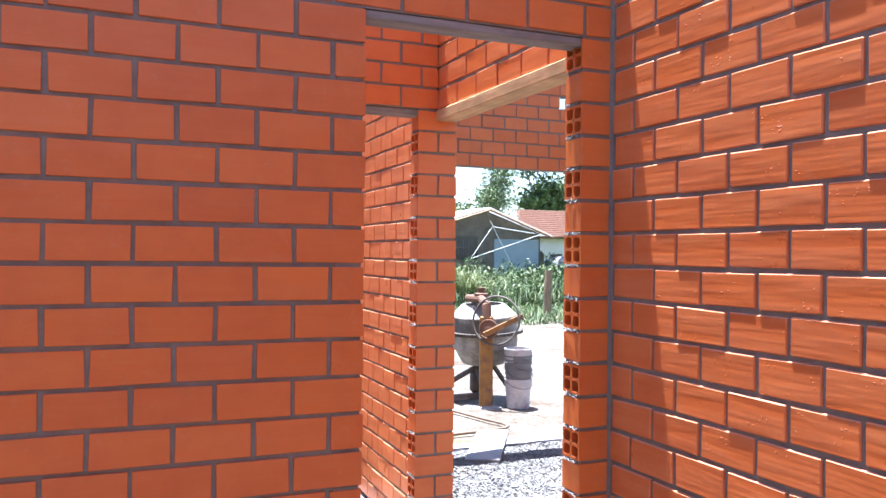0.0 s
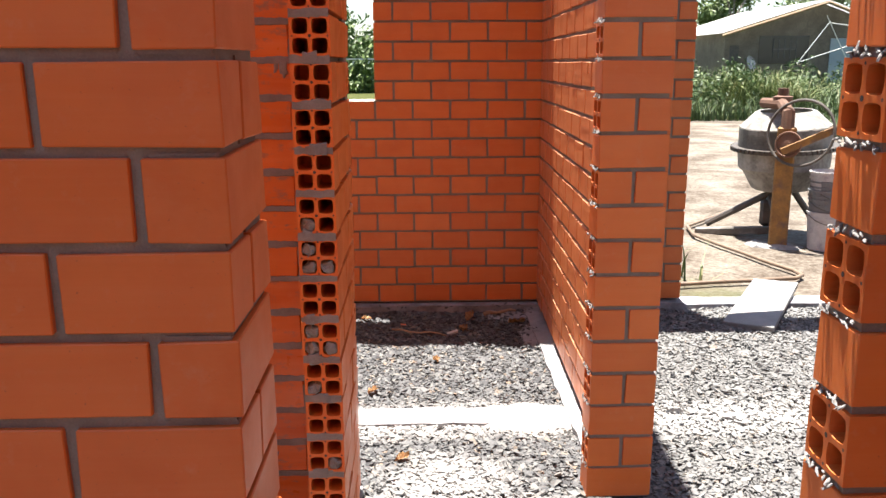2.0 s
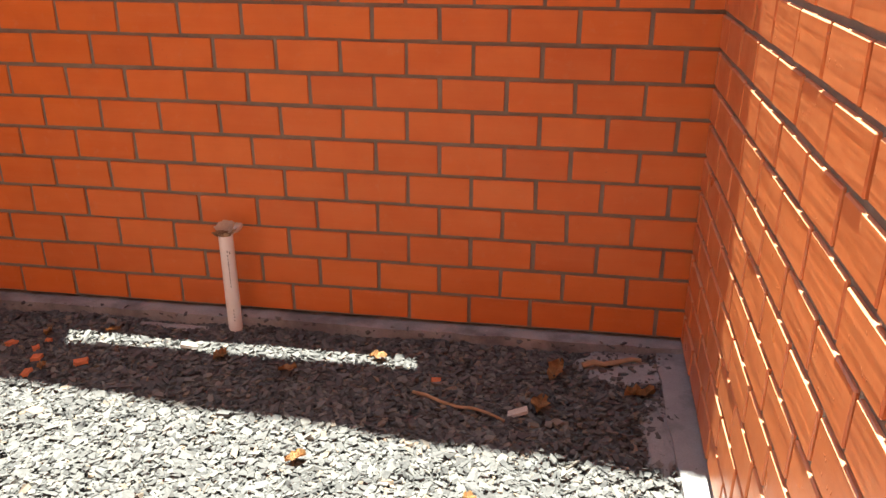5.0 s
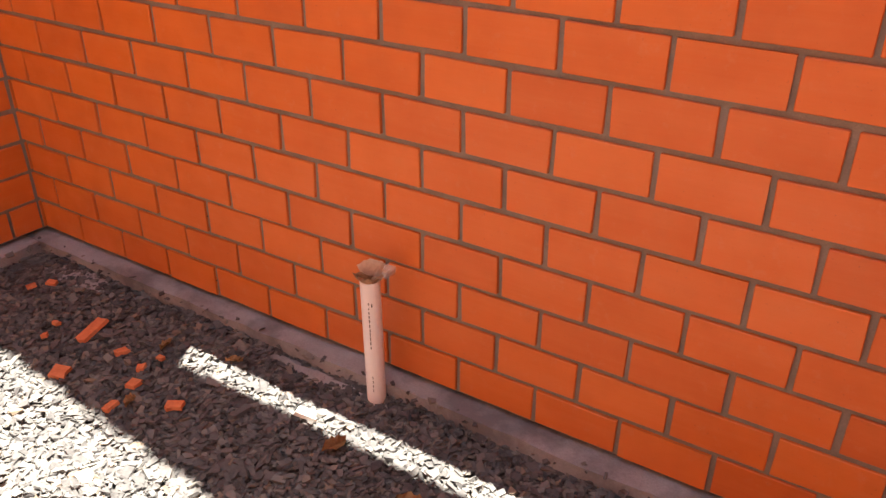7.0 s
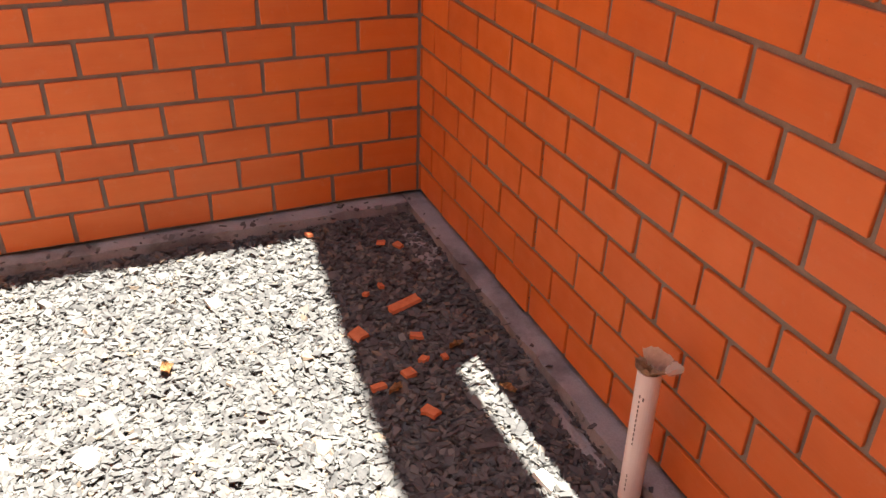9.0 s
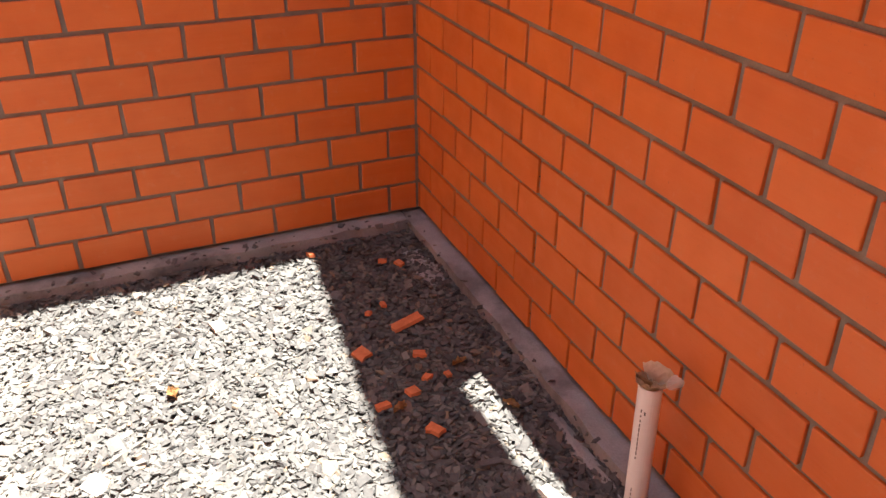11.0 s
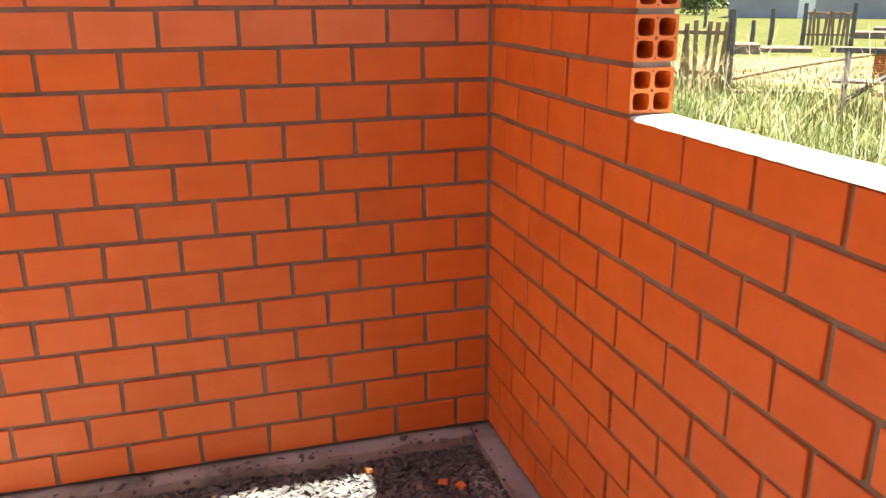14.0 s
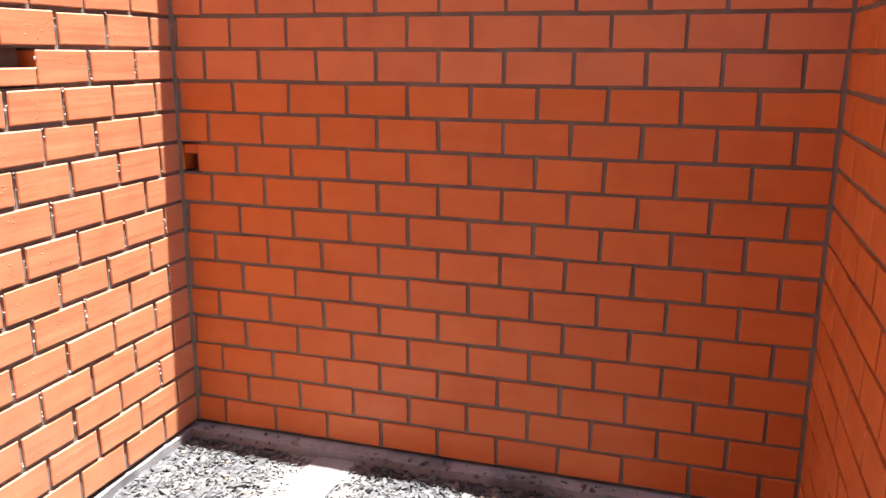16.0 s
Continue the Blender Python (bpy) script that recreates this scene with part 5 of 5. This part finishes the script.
pallet_fence(pose(-11.42, 12.78, -0.12, 0, 0, 45), 13, "weathered brown pallet fence in tall dry grass", 1.15, 0.075, 0.125)
pallet_fence(pose(-7.05, 14.08, -0.12, 0, 0, 62), 10, "tall weathered brown slat fence behind the grass", 1.35, 0.085, 0.125, False)
pallet_fence(pose(-20.95, 24.4, -0.12, 0, 0, 55), 9, "low weathered slat fence on the lawn", 1.1, 0.09, 0.14)


def timber_trestle(m):
    t = thing("timber_trestle", m, "grey weathered timber trestle standing in grass", "trestle")
    for x in (-0.45, 0.45):
        for s in (-1, 1):
            part("leg", tube([(x, s * 0.38, -0.05), (x, s * 0.02, 0.92)], 0.045, 4), M_GREYBOARD, t)
        part("brace", box(x - 0.03, x + 0.03, -0.25, 0.25, 0.36, 0.44, 0.004), M_GREYBOARD, t)
    part("top_rail", box(-0.7, 0.7, -0.05, 0.05, 0.90, 0.99, 0.006), M_GREYBOARD, t)
    part("shelf", box(-0.62, 0.62, -0.18, 0.18, 0.44, 0.48, 0.004), M_GREYBOARD, t)
    part("brace", tube([(-0.45, -0.2, 0.15), (0.45, 0.0, 0.85)], 0.04, 4), M_GREYBOARD, t)
    return t


timber_trestle(pose(-7.8, 14.72, -0.12, 0, 0, 48) @ Matrix.Diagonal((0.95, 1, 0.88, 1)))
me = hollow_mesh(0.2, 0.1, 0.1, M_BRICK["x", False])
for i in range(11):
    for j in range(5):
        ob = new("loose_brick", me)
        ob.matrix_world = Matrix.Translation((-11.3, 18.7, -0.07)) @ pose(0, 0, 0, 0, 0, -44) @ pose(0, i * 0.106 - 0.5, j * 0.103)
        tagged(ob, "orange hollow brick in a stack on the sand", "brick", "stacked bricks")
for x, y, h in ((-21.3, 23.3, 1.0), (-22.9, 23.8, 0.6), (-33.4, 28.9, 1.1), (-9.2, 16.6, 1.3)):
    tagged(part("fence_post", tube([(x, y, -0.2), (x + 0.02, y, h / 2), (x, y, h)], [0.08, 0.075, 0.07], 8), M_GREYBOARD), "grey weathered fence post", "post", "posts on the lawn")
for x, y, a, ln, h in ((-18.3, 20.1, 60, 0.9, 0.34), (-18.5, 21.6, 62, 1.5, 0.2), (-23.5, 29.6, 50, 1.6, 0.3), (-24.5, 31.6, 55, 1.8, 0.4)):
    tagged(part("stone_block", box(-ln / 2, ln / 2, -0.2, 0.2, 0, h, 0.05), M_PINKBLOCK), "pale pinkish masonry block edging the lawn", "block", "blocks on the lawn").matrix_world = pose(x, y, -0.16, 0, 0, a)
tagged(part("rail_pole", tube([(-10.3, 14.0, 0.1), (-10.0, 14.7, 0.27), (-9.7, 15.35, 0.40), (-9.2, 16.6, 0.62)], 0.028, 8), M_PALE), "long weathered pole leaning on a fence", "pole")
tagged(part("rail_pole", tube([(-10.35, 14.0, -0.09), (-10.0, 14.75, -0.085), (-9.7, 15.45, -0.09)], 0.035, 8), M_PALE), "weathered pole lying on the sand", "pole")
fence = thing("rail_fence", pose(-66, 38, -0.2, 0, 0, 62), "dark timber rail fence past the lawn", "fence")
for i in range(10):
    part("post", box(-0.07, 0.07, -0.07, 0.07, 0, 1.7, 0.01), M_PALE, fence).matrix_basis = pose(i * 2.6, 0, 0)
for z in (0.5, 1.0, 1.5):
    part("rail", box(-0.3, 23.8, -0.1, -0.07, z, z + 0.13, 0.005), M_PALE, fence)
shed = thing("outbuilding", pose(-41.0, 47.6, -0.2, 0, 0, 50), "long grey rendered building across the lawn", "building")
part("wall", box(-10, 10, 0, 4, 0, 3.4), M_GREYWALL, shed)
part("roof", box(-10.3, 10.3, -0.4, 4.4, 3.4, 3.52), M_ROOFTIN, shed)
part("door", box(-5.7, -4.7, -0.05, 0.02, 0.1, 1.4), M_WHITEWALL, shed, "white door")
# veranda of a house seen straight through the window
veranda = thing("veranda", pose(-4.13, 41.0, -0.12), "raised veranda with a pale blue pillar and timber boards", "veranda")
part("plinth", box(-4.2, 1.42, 0.0, 4.0, 0.0, 0.56, 0.03), M_BLUEGREY, veranda, "blue-grey painted plinth")
bm = box(-0.26, 0.26, 0.02, 0.4, 0.56, 2.86)
for v in bm.verts:
    if v.co.z > 2:
        v.co.x = v.co.x * 0.5 + 0.12
        v.co.z -= 0.45 if v.co.x < 0.1 else 0.0
bmesh.ops.bevel(bm, geom=bm.edges[:], offset=0.02, segments=1, affect="EDGES")
part("pillar", bm, M_BLUEPILLAR, veranda, "pale blue pillar with a slanting top")
for i in range(4):
    part("board", box(0.63 + i * 0.2, 0.822 + i * 0.2, 0.05, 0.09, 0.56, 3.3, 0.008), M_BOARDZ, veranda, "upright brown timber board")
part("rail", box(0.6, 1.45, 0.09, 0.14, 1.75, 1.83, 0.005), M_BOARD, veranda)
for i in range(9):
    part("board", box(-3.6, -1.19, 1.0, 1.05, 1.35 + i * 0.215, 1.55 + i * 0.215, 0.008), M_BOARD, veranda, "weathered brown wall board")
part("post", box(-1.95, -1.80, 0.90, 1.0, 0.56, 3.3, 0.01), M_PALE, veranda)
part("door", box(-1.70, -1.36, 0.96, 0.995, 1.5, 3.2, 0.01), M_PALE, veranda, "dark timber shutter")
part("pillar", box(-3.05, -2.28, -0.1, 0.3, 0.56, 3.3, 0.02), M_WHITEWALL, veranda, "white rendered pillar")
part("roof", box(-4.5, 1.6, -0.5, 4.4, 3.3, 3.42), M_ROOFTIN, veranda)
crate = part("bench_back", box(-0.9, 0.9, -0.04, 0.04, -0.4, 0.4, 0.02), M_RUSTBOARD, veranda, "leaning brown timber bench back")
crate.matrix_basis = pose(-1.2, 0.55, 0.98, -12, 7, 0)
part("bench_seat", box(-0.9, 0.85, -0.3, 0.3, -0.04, 0.04, 0.015), M_PALE, veranda, "grey plank seat").matrix_basis = pose(-1.25, 0.35, 0.80, 0, 7, 0)
for x in (-1.9, -0.65):
    part("leg", box(x - 0.07, x + 0.07, 0.2, 0.5, 0.56, 0.80, 0.01), M_PALE, veranda)
tagged(part("pole", tube([(-2.52, 40.7, -0.2), (-2.55, 40.7, 1.6), (-2.53, 40.7, 3.6)], 0.035, 8), M_WHITEWALL), "thin white pole before the veranda", "pole")
fence = thing("white_fence", pose(-10.5, 47, -0.12), "white lattice fence behind the veranda", "fence")
for i in range(26):
    part("slat", box(-0.035, 0.035, 0, 0.03, 0.5, 1.9), M_WHITEWALL, fence).matrix_basis = pose(i * 0.42, 0, 0, 0, 28 * (-1) ** i, 0)
for z in (0.6, 1.75):
    part("rail", box(-0.4, 11.2, 0.03, 0.07, z, z + 0.07), M_WHITEWALL, fence)
for x in (-0.3, 3.6, 7.4, 11.1):
    part("post", box(x - 0.06, x + 0.06, 0.07, 0.17, 0, 1.95), M_WHITEWALL, fence)
hut = thing("hut", pose(-8.6, 60, -0.15), "small open hut with a red clay tile roof", "hut")
for x in (-1.3, 1.3):
    for y in (0.0, 2.4):
        part("post", box(x - 0.08, x + 0.08, y - 0.08, y + 0.08, 0, 2.75, 0.01), M_WHITEWALL, hut)
for sgn in (-1, 1):
    bm = bmesh.new()
    bm.faces.new([bm.verts.new(p) for p in ((-1.9, 1.2 + 1.9 * sgn, 2.65), (1.9, 1.2 + 1.9 * sgn, 2.65), (1.2, 1.2, 3.55), (-1.2, 1.2, 3.55))])
    bmesh.ops.solidify(bm, geom=bm.faces[:], thickness=0.08)
    part("roof", bm, M_REDROOF, hut, "red clay tile roof")
leaf_mounds("shrubbery", "dense green shrubs and low trees past the veranda", [(-0.9, 50, 2.2, 3.3), (-2.6, 52, 2.1, 3.9), (-4.6, 54, 2.4, 5.2), (-6.6, 66, 3.0, 6.5), (-9.5, 67, 3.2, 6.0), (-12.0, 64, 3.0, 6.5), (1.6, 53, 2.6, 3.6), (-1.6, 47, 1.0, 1.6), (-3.0, 46, 0.8, 1.2)], 2600, 0.16, M_BRIGHTLEAF, 34)
